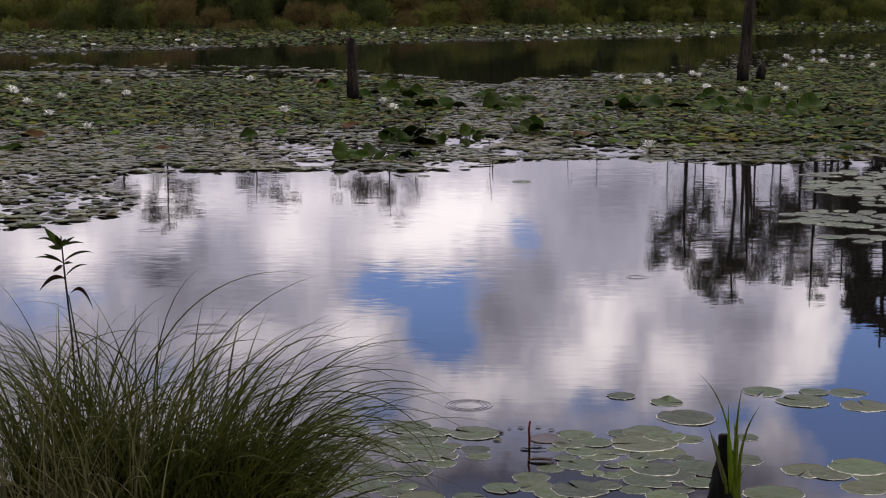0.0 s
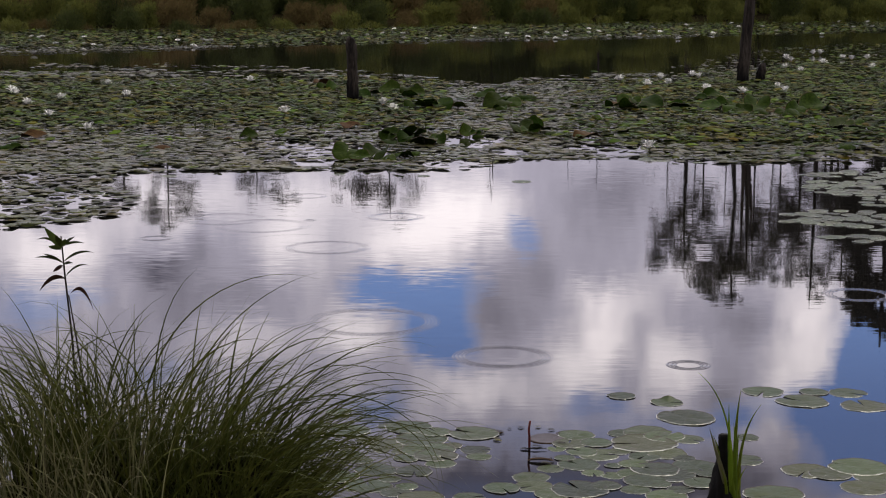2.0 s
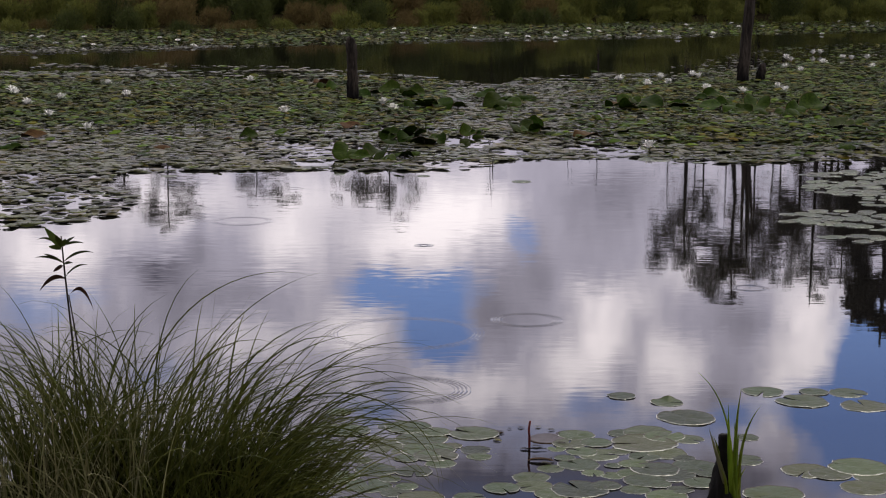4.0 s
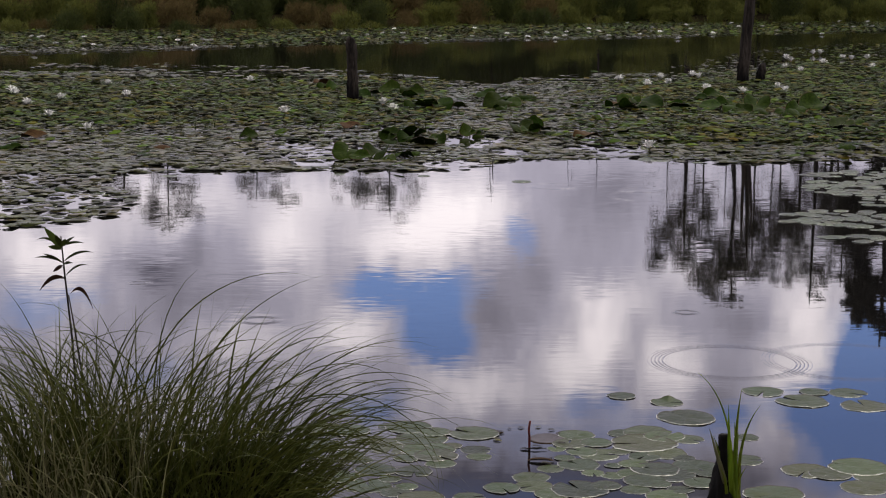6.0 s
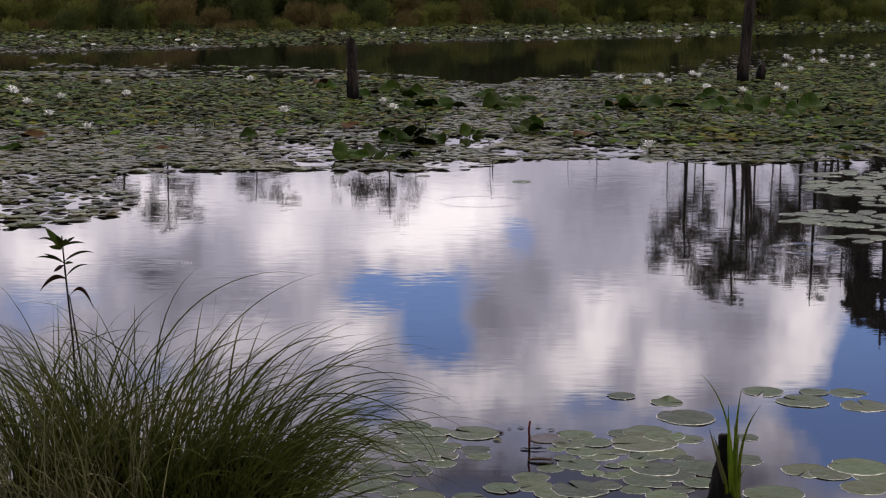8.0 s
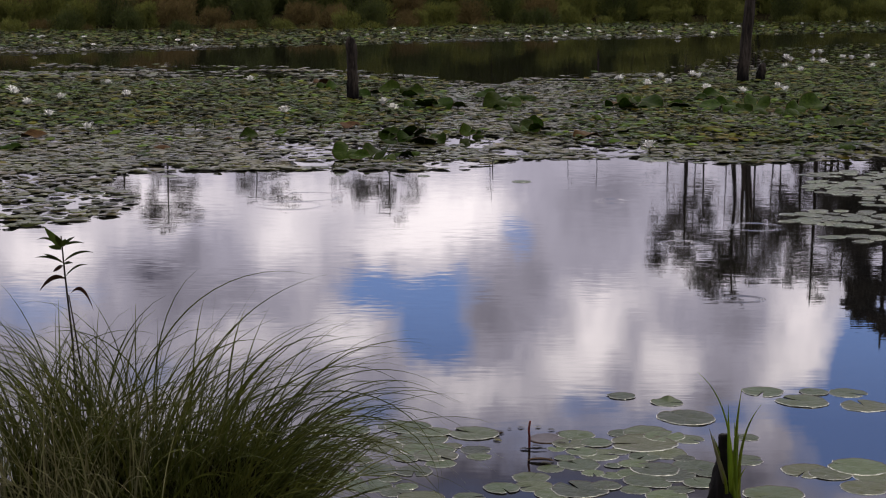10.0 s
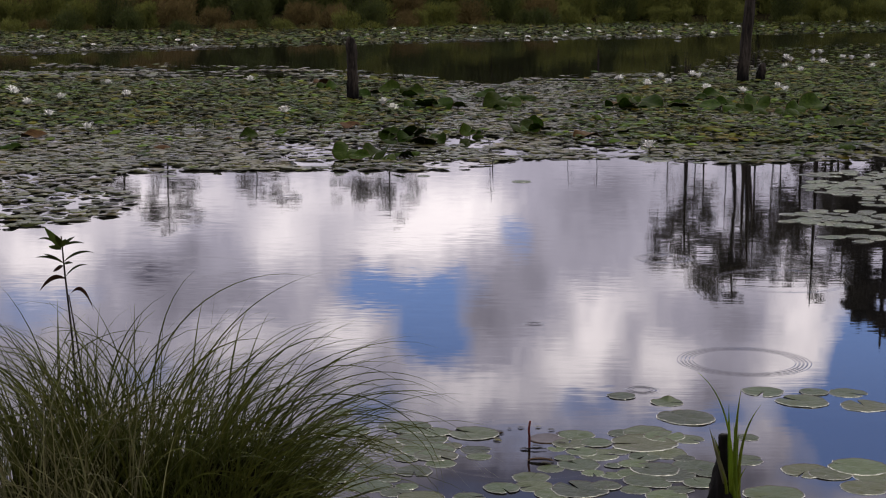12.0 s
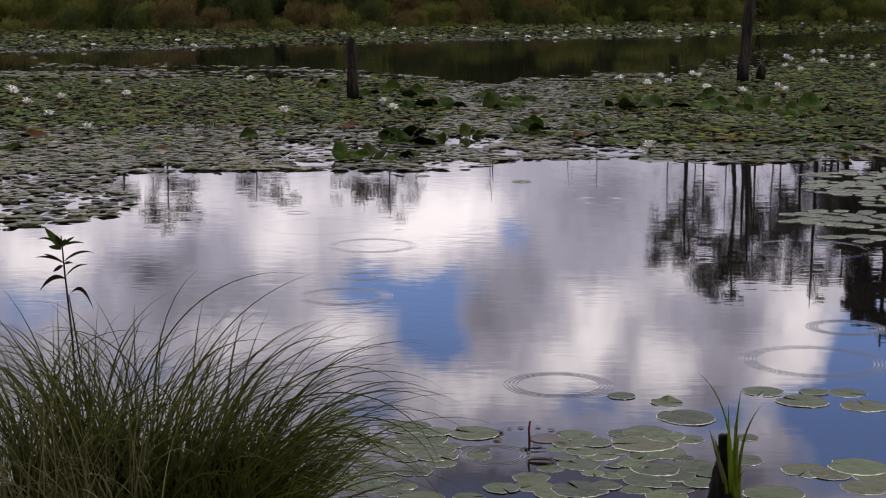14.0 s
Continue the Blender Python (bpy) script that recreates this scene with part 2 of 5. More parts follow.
CLOUD_STRENGTH = 1.0
GAPS = [
    (-0.66, 10.47, 1.91, 0.53, 1.3), (-0.18, 11.86, 1.15, 1.26, 1.5), (-2.17, 10.38, 1.15, 0.34, 0.8), (2.67, 9.04, 0.57, 0.65, 0.78),
    (2.24, 8.42, 0.5, 0.57, 0.4), (4.53, 14.23, 1.15, 0.53, 0.72), (5.89, 14.28, 0.57, 0.42, 0.45), (-2.63, 14.32, 1.43, 0.69, 0.8),
    (-9.96, 12.91, 1.34, 0.76, 0.5), (-14.0, 10.87, 1.43, 0.86, 0.68), (-12.33, 10.66, 0.96, 0.38, 0.4), (14.47, 12.51, 1.18, 1.81, 1.7),
    (13.8, 14.3, 2.67, 1.26, 1.3), (11.68, 15.34, 0.96, 0.86, -0.8), (10.04, 14.68, 0.76, 0.67, 0.45), (3.29, 17.41, 6.11, 1.15, 0.5),
    (3.27, 15.5, 6.3, 0.65, 0.52), (8.32, 14.69, 2.29, 0.57, 0.5),
    (13.68, 16.06, 2.29, 1.15, 0.9),
    (-1.54, 10.71, 1.15, 0.57, 0.7),
]
LIT = [
    (0.31, 7.94, 1.53, 1.53, 0.46), (-1.62, 8.71, 1.72, 0.86, 0.34), (1.85, 7.65, 0.76, 1.15, 0.2), (-5.09, 8.68, 1.15, 0.96, 0.3),
    (-13.01, 8.86, 2.1, 0.96, 0.42), (-13.06, 10.35, 0.96, 0.76, 0.15), (5.37, 11.9, 0.96, 1.43, 0.48), (3.93, 13.07, 1.15, 0.86, 0.38),
    (5.73, 10.57, 1.34, 0.61, 0.22), (7.89, 12.98, 0.86, 1.15, 0.42), (12.58, 11.4, 0.96, 1.72, 0.4), (11.88, 12.83, 1.43, 0.96, 0.2),
    (-3.0, 11.94, 1.15, 0.86, 0.42), (-6.49, 12.07, 1.53, 0.86, 0.24), (1.1, 13.85, 1.72, 0.67, 0.32), (-9.24, 7.28, 2.29, 0.86, 0.3),
    (-4.3, 7.16, 2.48, 0.86, 0.22), (8.77, 9.74, 1.72, 0.86, 0.2),
]
GREY = [
    (1.91, 11.38, 1.43, 1.62, -0.22), (2.73, 10.03, 0.96, 0.61, -0.1), (5.12, 7.91, 1.34, 1.34, -0.22), (6.25, 6.95, 1.72, 0.76, -0.18),
    (-9.86, 9.52, 1.38, 0.73, -0.5), (-8.76, 10.88, 1.72, 0.76, -0.22), (-7.04, 10.54, 1.15, 0.57, -0.1), (-8.14, 8.81, 0.57, 0.76, -0.2),
    (9.76, 11.41, 1.15, 0.86, -0.22), (9.06, 13.69, 1.34, 0.76, -0.2), (2.29, 17.05, 5.35, 1.15, -0.6),
    (8.76, 16.78, 3.63, 0.92, -0.45),
]


# ---------------------------------------------------------------- building helpers
def mesh_of(name, verts, faces, *mats, smooth=True, slots=None):
    me = bpy.data.meshes.new(name)
    me.from_pydata([tuple(map(float, v)) for v in verts], [], faces)
    for m in mats:
        me.materials.append(m)
    if smooth:
        me.polygons.foreach_set("use_smooth", [True] * len(me.polygons))
    if slots is not None:
        me.polygons.foreach_set("material_index", slots)
    me.update()
    return me


def part(name, me, parent, label="", m=None):
    ob = new(name, me)
    ob.parent = parent
    if m is not None:
        ob.matrix_basis = m
    return tagged(ob, label)


def tube(points, radii, sides=8, wobble=0.0, rng=None, cap=True, ridge=0.0):
    """Verts and faces of a tapered round stem through the points."""
    pts = [Vector(p) for p in points]
    verts, faces = [], []
    side = Vector((1, 0, 0))
    for i, p in enumerate(pts):
        d = (pts[min(i + 1, len(pts) - 1)] - pts[max(i - 1, 0)]).normalized()
        u = (side - d * side.dot(d))
        u = u.normalized() if u.length > 1e-5 else d.orthogonal().normalized()
        w = d.cross(u)
        for j in range(sides):
            a = 2 * math.pi * j / sides
            r = radii[i] * (1 + (rng.uniform(-wobble, wobble) if rng else 0) + ridge * (math.sin(5 * a + 0.5 * i) + 0.6 * math.sin(9 * a + 2)))
            verts.append(p + u * (r * math.cos(a)) + w * (r * math.sin(a)))
    for i in range(len(pts) - 1):
        for j in range(sides):
            a, b = i * sides + j, i * sides + (j + 1) % sides
            faces.append((a, b, b + sides, a + sides))
    if cap:
        faces.append(tuple(reversed(range(sides))))
        faces.append(tuple(range((len(pts) - 1) * sides, len(pts) * sides)))
    return verts, faces


def joined(pieces):
    verts, faces = [], []
    for v, f in pieces:
        o = len(verts)
        verts += list(v)
        faces += [tuple(i + o for i in q) for q in f]
    return verts, faces


def blade(base, heading, lean, bend, length, width, n=9, fold=0.35, twist=0.0, roll=0.0, late=1.6):
    """A grass blade: a folded strip that leaves its base at an angle and arches over. Angles in degrees."""
    h = radians(heading)
    out, side = Vector((math.cos(h), math.sin(h), 0)), Vector((-math.sin(h), math.cos(h), 0))
    p, verts, faces = Vector(base), [], []
    for i in range(n + 1):
        s = i / n
        a = radians(lean + bend * s ** late)
        d = out * math.sin(a) + Vector((0, 0, math.cos(a)))
        nrm = out * math.cos(a) - Vector((0, 0, math.sin(a)))
        w = width * 0.5 * min(1.0, 0.55 + 1.5 * s) * max(0.04, (1 - s ** 2.2))
        turn = roll + twist * s
        sd, dn = side * math.cos(turn) + nrm * math.sin(turn), nrm * math.cos(turn) - side * math.sin(turn)
        verts += [p + sd * w, p - dn * (w * fold), p - sd * w]
        p = p + d * (length / n)
    for i in range(n):
        a = 3 * i
        faces += [(a, a + 1, a + 4, a + 3), (a + 1, a + 2, a + 5, a + 4)]
    return verts, faces


def inside(poly, x, y):
    hit, j = False, len(poly) - 1
    for i, (ax, ay) in enumerate(poly):
        bx, by = poly[j]
        if (ay > y) != (by > y) and x < (bx - ax) * (y - ay) / (by - ay) + ax:
            hit = not hit
        j = i
    return hit


# ---------------------------------------------------------------- setting: sky, ground, water
def build_sky():
    R, verts, faces = 1800.0, [], []
    na, ne = 96, 14
    for i in range(ne + 1):
        e = radians(-1.5 + 41.5 * i / ne)
        for j in range(na):
            a = 2 * math.pi * j / na
            verts.append((R * math.sin(a) * math.cos(e), R * math.cos(a) * math.cos(e), R * math.sin(e)))
    for i in range(ne):
        for j in range(na):
            a, b = i * na + j, i * na + (j + 1) % na
            faces.append((a, a + na, b + na, b))
    ob = new("cloud_backdrop", mesh_of("cloud_backdrop", verts, faces, cloud_material()))
    return tagged(ob, "white and grey clouds with blue gaps low in the sky", "sky", kind="structure")


def shore(x):
    """Distance of the far waterline at x."""
    return 53.2 + 0.42 * x + 1.2 * math.sin(x * 0.35) + 0.5 * math.sin(x * 1.1 + 1)


def land(x, y):
    far = y - shore(max(-60, min(60, x)))
    near = 3.5 - y + 0.25 * math.sin(x * 1.3)
    side = abs(x) - 45
    rise = max(far, near, side)
    z = -0.5 + 0.62 / (1 + math.exp(-rise * 1.8))
    if rise > 0:
        z += min(rise, 200) * 0.02
    return z + 0.05 * noise.noise((x * 0.6, y * 0.6, 0)) * (1 if rise > 0 else 0.3)


def build_ground():
    xs = np.concatenate([-np.geomspace(2500, 14, 16), np.linspace(-13, 13, 40), np.geomspace(14, 2500, 16)])
    ys = np.concatenate([-np.geomspace(2500, 4, 12), np.linspace(-3, 8, 30), np.linspace(9, 44, 22), np.linspace(45, 72, 40), np.geomspace(75, 2500, 18)])
    verts = [(x, y, land(x, y)) for y in ys for x in xs]
    w = len(xs)
    faces = [(i * w + j, i * w + j + 1, (i + 1) * w + j + 1, (i + 1) * w + j) for i in range(len(ys) - 1) for j in range(w - 1)]
    return tagged(new("ground", mesh_of("ground", verts, faces, M_SOIL)), "dark soil of the pond bed and its banks", "ground", kind="structure")


def build_water():
    verts = [(-70, -2, 0), (70, -2, 0), (70, 90, 0), (-70, 90, 0)]
    return tagged(new("water", mesh_of("water", verts, [(0, 1, 2, 3)], M_WATER)), "still dark pond water mirroring clouds", "water", kind="structure")


sky = build_sky()
build_ground()
water = build_water()


# ---------------------------------------------------------------- lily pads
def pad_shape(rng, n=46, rings=(0.0, 0.3, 0.6, 0.88, 0.965, 1.0), lift=0.008, notch=None, thick=0.022, fold=0.0, flare=1.03):
    """A round floating leaf of radius 1, slit on one side (towards +x), with a slightly raised edge."""
    half = radians(notch if notch is not None else rng.choice((1.0, 1.5, 2.5, 4.0, 8.0)))
    ph, wob = [rng.uniform(0, 6.28) for _ in range(4)], rng.uniform(0.01, 0.045)
    oval = rng.uniform(0.0, 0.08)
    verts, faces, slots = [(0.0, 0.0, 0.0)], [], []
    for k in rings[1:]:
        for i in range(n):
            a = half + (2 * math.pi - 2 * half) * i / (n - 1)
            near_slit = min(a - half, 2 * math.pi - half - a)
            r = k * (1 + wob * math.sin(3 * a + ph[0]) + wob * 0.6 * math.sin(7 * a + ph[1]) + (0.011 * math.sin(17 * a + ph[2]) + 0.008 * math.sin(23 * a + ph[3])) * k ** 4 * (n > 30) - oval * math.sin(a) ** 2 - 0.10 * math.exp(-(near_slit / 0.12) ** 2) * k)
            z = lift * k ** 6 * (0.5 + 0.5 * math.sin(2 * a + ph[2])) + 0.005 * math.sin(5 * a + ph[3]) * k + 0.005 * math.sin(13 * a + ph[1]) * k ** 6 * (n > 30)
            z += fold * (abs(math.sin(a)) + 0.4 * math.sin(3 * a + ph[0])) * k * (1 - k) * 2.2
            if k == 1.0 and rings[-2] == 0.965:
                z += 0.010
            verts.append((r * math.cos(a), r * math.sin(a), z))
    for i in range(n - 1):
        faces.append((0, 1 + i, 2 + i))
        slots.append(0)
    m = len(rings) - 1
    for k in range(m - 1):
        for i in range(n - 1):
            a = 1 + k * n + i
            faces.append((a, a + n, a + n + 1, a + 1))
            slots.append(2 if rings[k + 1] == 0.965 else 0)
    o = len(verts)
    last = 1 + (m - 1) * n
    for i in range(n):
        x, y, z = verts[last + i]
        verts.append((x * flare, y * flare, z - thick))
    for i in range(n - 1):
        faces.append((last + i, o + i, o + i + 1, last + i + 1))
        slots.append(1)
    return verts, faces, slots


pad_rng = random.Random(11)
PADS = []
for variant in range(10):
    v, f, s = pad_shape(pad_rng, fold=(0.0, 0.035, 0.06, 0.02, 0.045)[variant % 5])
    PADS.append(mesh_of("lily_pad", v, f, M_PAD, M_RIM, M_EDGE, slots=s))


def lily_pad(x, y, r, turn, z=0.006, tilt=(0, 0), label="round green lily pad floating flat on the water", group="lily pads by the near bank"):
    ob = new("lily_pad", PADS[int(abs(x * 37 + y * 91)) % len(PADS)])
    ob.matrix_basis = pose(x, y, z, tilt[0], tilt[1], turn) @ Matrix.Diagonal((r, r, r, 1))
    return tagged(ob, label, "lily pad", group)


PADS_LEFT = [
    (0.105, 5.274, 0.053, 0), (-0.18, 5.565, 0.044, 137), (0.029, 5.32, 0.037, 274), (-0.114, 5.177, 0.045, 51),
    (-0.239, 5.388, 0.052, 188), (-0.256, 5.158, 0.039, 325), (-0.161, 4.957, 0.039, 102), (-0.108, 4.876, 0.037, 239),
    (-0.363, 5.753, 0.049, 16), (-0.314, 5.507, 0.076, 153), (-0.406, 5.529, 0.085, 290), (-0.388, 5.32, 0.073, 67),
    (-0.3, 5.215, 0.054, 204), (-0.118, 5.55, 0.084, 341), (-0.023, 5.486, 0.057, 118), (-0.154, 5.32, 0.096, 255),
    (-0.072, 5.402, 0.093, 32), (-0.049, 5.274, 0.095, 169), (-0.022, 5.209, 0.076, 306), (0.102, 5.472, 0.09, 150),
    (-0.007, 5.12, 0.053, 220), (0.115, 5.196, 0.043, 357), (-0.207, 5.052, 0.071, 134), (-0.089, 5.034, 0.062, 271),
    (-0.316, 4.975, 0.069, 48), (-0.223, 4.888, 0.078, 100), (-0.14, 4.82, 0.05, 322), (-0.378, 4.888, 0.059, 99),
    (-0.064, 4.76, 0.074, 236), (0.076, 4.765, 0.051, 13), (-0.459, 5.254, 0.063, 150), (-1.334, 5.065, 0.07, 287),
    (-1.253, 4.876, 0.067, 64), (-1.4, 5.254, 0.054, 201),]
PADS_MIDDLE = [
    (0.385, 5.177, 0.036, 0), (0.518, 4.992, 0.04, 137), (0.46, 5.016, 0.038, 274), (0.76, 5.177, 0.039, 51),
    (0.645, 4.899, 0.042, 188), (0.804, 5.004, 0.035, 325), (0.366, 5.287, 0.033, 102), (0.562, 5.254, 0.04, 239),
    (0.704, 4.843, 0.042, 16), (0.529, 5.095, 0.03, 153), (0.175, 4.859, 0.059, 290), (0.267, 4.969, 0.063, 67),
    (0.271, 4.882, 0.061, 204), (0.322, 4.804, 0.058, 341), (0.404, 4.848, 0.092, 118), (0.486, 4.882, 0.051, 255),
    (0.333, 5.065, 0.045, 32), (0.424, 5.108, 0.07, 130), (0.442, 5.45, 0.067, 306), (0.412, 5.347, 0.061, 83),
    (0.499, 5.354, 0.057, 220), (0.496, 5.221, 0.074, 357), (0.445, 5.254, 0.054, 134), (0.68, 5.486, 0.087, 271),
    (0.731, 5.436, 0.075, 48), (0.651, 5.347, 0.114, 185), (0.804, 5.402, 0.059, 322), (0.714, 5.234, 0.072, 99),
    (0.637, 5.196, 0.055, 236), (0.596, 5.114, 0.053, 13), (0.655, 5.052, 0.08, 150), (0.782, 5.089, 0.081, 287),
    (0.573, 5.016, 0.048, 64), (0.699, 4.992, 0.074, 201), (0.61, 4.934, 0.07, 338), (0.773, 4.911, 0.059, 115),
    (0.571, 4.848, 0.05, 252), (0.655, 4.782, 0.066, 29), (0.594, 5.472, 0.049, 166), (0.839, 5.677, 0.111, 120),
    (0.647, 5.98, 0.055, 190),]
PADS_RIGHT = [
    (0.949, 5.158, 0.064, 0), (1.003, 5.423, 0.043, 137), (1.173, 6.047, 0.081, 250), (1.286, 5.905, 0.099, 140),
    (1.356, 6.039, 0.056, 188), (1.478, 6.03, 0.074, 325), (1.493, 5.84, 0.092, 102), (1.119, 5.04, 0.08, 239),
    (1.184, 5.004, 0.069, 16), (1.288, 5.077, 0.098, 153), (1.334, 4.969, 0.096, 290), (1.254, 4.865, 0.076, 330),
    (0.972, 4.798, 0.096, 204), (0.583, 12.508, 0.076, 341), (-0.147, 12.87, 0.052, 118), (-0.801, 12.983, 0.048, 255),
    (-2.088, 12.87, 0.065, 32), (1.72, 14.15, 0.09, 40), (1.86, 14.25, 0.10, 120), (1.95, 14.05, 0.08, 200), (1.62, 14.3, 0.08, 300),
    (1.80, 13.98, 0.085, 10), (1.68, 14.02, 0.07, 77), (1.92, 14.2, 0.075, 250),]


for k, (px, py, pr, pt) in enumerate(PADS_LEFT + PADS_MIDDLE + PADS_RIGHT):
    lily_pad(px, py, pr * 0.93, pt, 0.0006 + 0.0006 * (k % 5), (pad_rng.gauss(0, 0.15), pad_rng.gauss(0, 0.15)))

CLEARINGS = [
    (0.267, 15.672, 0.367, 0.807), (1.237, 15.04, 0.201, 0.363), (0.028, 13.702, 0.367, 0.345), (-1.031, 13.744, 0.276, 0.303),
    (-2.274, 13.333, 0.223, 0.285), (0.568, 14.646, 0.245, 0.394), (-1.383, 14.047, 0.188, 0.225), (1.49, 14.551, 0.243, 0.29),]
FIELD = [
    (-2.849, 10.015), (-2.499, 10.248), (-2.082, 10.593), (-2.089, 11.532), (-2.48, 12.232), (-2.483, 13.021),
    (-2.01, 13.214), (-0.817, 13.253), (-0.195, 13.214), (0.344, 13.494), (0.449, 13.959), (1.642, 14.181),
    (1.915, 13.744), (2.853, 13.829), (4.063, 14.181), (11.401, 40.227), (7.543, 36.965), (5.761, 33.684),
    (3.853, 28.597), (2.26, 26.586), (1.432, 25.976), (0.759, 23.792), (-0.034, 25.394), (-1.317, 27.555),
    (-2.73, 28.962), (-4.835, 30.114), (-8.216, 29.336),]
RAFTS = [
    ([(2.752, 12.984), (2.906, 13.216), (3.185, 13.216), (3.156, 12.872), (2.859, 12.797)], 16),
    ([(2.476, 11.969), (2.712, 12.509), (2.962, 12.688), (3.146, 12.233), (3.0, 11.685), (2.74, 11.716)], 58),
    ([(3.199, 12.872), (3.525, 13.415), (3.647, 13.334), (2.831, 10.297), (2.755, 10.543), (2.787, 11.183)], 60),
    ([(2.003, 10.394), (2.079, 10.645), (2.268, 10.801), (2.542, 11.016), (2.864, 10.854), (2.952, 10.748), (2.743, 9.97), (2.564, 10.061), (2.404, 10.249), (2.227, 10.394)], 70),
    ([(2.215, 9.771), (2.321, 9.948), (2.595, 9.814), (2.672, 9.706), (2.616, 9.496), (2.379, 9.579)], 15),
]
FIELD_FAR = [
    (-9.287, 33.192), (-6.19, 34.978), (-3.594, 37.9), (-1.109, 39.2), (1.631, 41.0), (4.526, 42.2),
    (7.913, 45.2), (13.68, 48.316), (19.685, 69.632), (10.585, 62.084), (4.048, 56.702), (-1.5, 54.024),
    (-8.164, 51.011), (-13.632, 48.832),]



def scatter(rng, poly, count, keep):
    """Random places inside a polygon of the plan, thinned by keep(x, y)."""
    xs, ys = [p[0] for p in poly], [p[1] for p in poly]
    got = 0
    for _ in range(count * 30):
        if got >= count:
            return
        x, y = rng.uniform(min(xs), max(xs)), rng.uniform(min(ys), max(ys))
        if inside(poly, x, y) and rng.random() < keep(x, y):
            got += 1
            yield x, y


def build_field():
    rng = random.Random(5)
    loose = []
    shapes = [pad_shape(rng, 8, (0.0, 1.0), 0.08, None, 0.035, flare=1.02) for _ in range(14)]
    slots = []

    def lay(x, y, r, tilt, z, fold=0.0, fresh=False, heel=0.03):
        """One leaf of the mat, turned, leaning and a little creased."""
        m = np.array(pose(x, y, z, rng.gauss(0, tilt), rng.gauss(0, tilt), rng.uniform(0, 360)))
        v, f, s = rng.choice(shapes)
        p = np.array(v) * (r, r * rng.uniform(0.75, 1), r)
        p[:, 2] += fold * np.abs(p[:, 1]) + rng.uniform(-heel, heel) * p[:, 0]
        loose.append((p @ m[:3, :3].T + m[:3, 3], f))
        slots.extend([2 if fresh and q == 0 else q for q in s])

    def patchy(x, y):
        return 0.5 + 0.9 * noise.noise((x * 0.55, y * 0.40, 3)) + 0.5 * noise.noise((x * 1.6, y * 1.1, 7))

    def streaks(x, y):
        """Long thin drifts of pads towards the open channel."""
        if y < 24.6 or x / y > 0.15:
            return 1.0
        return 1.0 if noise.noise((x * 0.45, y * 1.5, 11)) > -0.05 + 0.05 * (y - 25) else 0.04

    # The broad mat: open and flat in front, lusher and more crowded farther out.
    n_front = 0
    for x, y in scatter(rng, FIELD, 38000, lambda x, y: max(0.06, min(1, patchy(x, y) + (0.62 if y > 17.0 else 0.22))) * (max(0.06, min(1.0, (27.0 + 2.6 * max(0.0, min(1.0, (-0.03 - x / y) / 0.05)) + 30 * max(0.0, x / y - 0.09) + 3 * noise.noise((x, y * 0.6, 4)) - y) / 5.0))) * (1.0 if y > 13.1 else 0.42) * streaks(x, y) * (0.05 if any(abs(x - cx) / rx + abs(y - cy) / ry < 1 for cx, cy, rx, ry in CLEARINGS) else 1.0)):
        side = max(0.0, min(1.0, (x / y - 0.07) / 0.06)) * (1.0 if y < 25 or x / y > 0.19 else 0.2)
        band = max(0.0, min(1.0, (y - 16.5) / 2.0)) * max(0.0, min(1.0, (26.0 - y) / 2.5)) if x / y < 0.0 else 0.0
        lush = max(side, band) * max(0.0, min(1.0, 0.85 + 1.2 * noise.noise((x * 0.5, y * 0.35, 9)))) + 0.10
        r = rng.uniform(0.05, 0.10) if y > 25.0 and x / y < 0.1 else rng.uniform(0.030, 0.068) if y > 16.5 else rng.uniform(0.036, 0.074)
        if y < 14.2 and n_front < 50:
            n_front += 1
            lily_pad(x, y, r, rng.uniform(0, 360), 0.001 + rng.uniform(0, 0.004), (rng.gauss(0, 2), rng.gauss(0, 2)), "small grey-green lily pad at the edge of the mat", "lily pads at the mat's edge")
        elif rng.random() < lush * (0.9 if y > 15.4 else 0.12):
            lay(x, y, r * 0.95, 5.5, 0.008 + rng.uniform(0, 0.034), rng.uniform(0, 0.20), True, 0.11)
        else:
            lay(x, y, r * rng.uniform(0.75, 1.2), 1.8, 0.002 + rng.uniform(0, 0.009), rng.uniform(0, 0.10), heel=0.07)
    for poly, count in RAFTS:
        for x, y in scatter(rng, poly, count, lambda x, y: 1.0):
            lily_pad(x, y, rng.triangular(0.028, 0.074, 0.048), rng.uniform(0, 360), 0.0010 + rng.uniform(0, 0.003), (rng.gauss(0, 0.2), rng.gauss(0, 0.2)), "grey-green lily pad lying flat beside the mat", "lily pads beside the mat")
    v, f = joined(loose)
    tagged(new("lily_pad_mat", mesh_of("lily_pad_mat", v, f, M_FIELD, M_MARGIN, M_LUSH, slots=slots)), "dense mat of small green lily pads on the pond", "lily pads", kind="stuff")
    loose.clear()
    slots.clear()
    for x, y in scatter(rng, FIELD_FAR, 12500, lambda x, y: max(0.15, min(1, patchy(x * 0.5, y * 0.5) + 0.45))):
        lay(x, y, rng.uniform(0.045, 0.085), 7 if y > shore(x) - 12.5 else 1, 0.006 + rng.uniform(0, 0.02), rng.uniform(0, 0.2), y > shore(x) - 12.5, 0.10 if y > shore(x) - 12.5 else 0.02)
    v, f = joined(loose)
    tagged(new("lily_pad_mat", mesh_of("lily_pad_mat", v, f, M_FIELD, M_MARGIN, M_LUSH, slots=slots)), "strip of lily pads along the far bank", "lily pads", kind="stuff")


build_field()


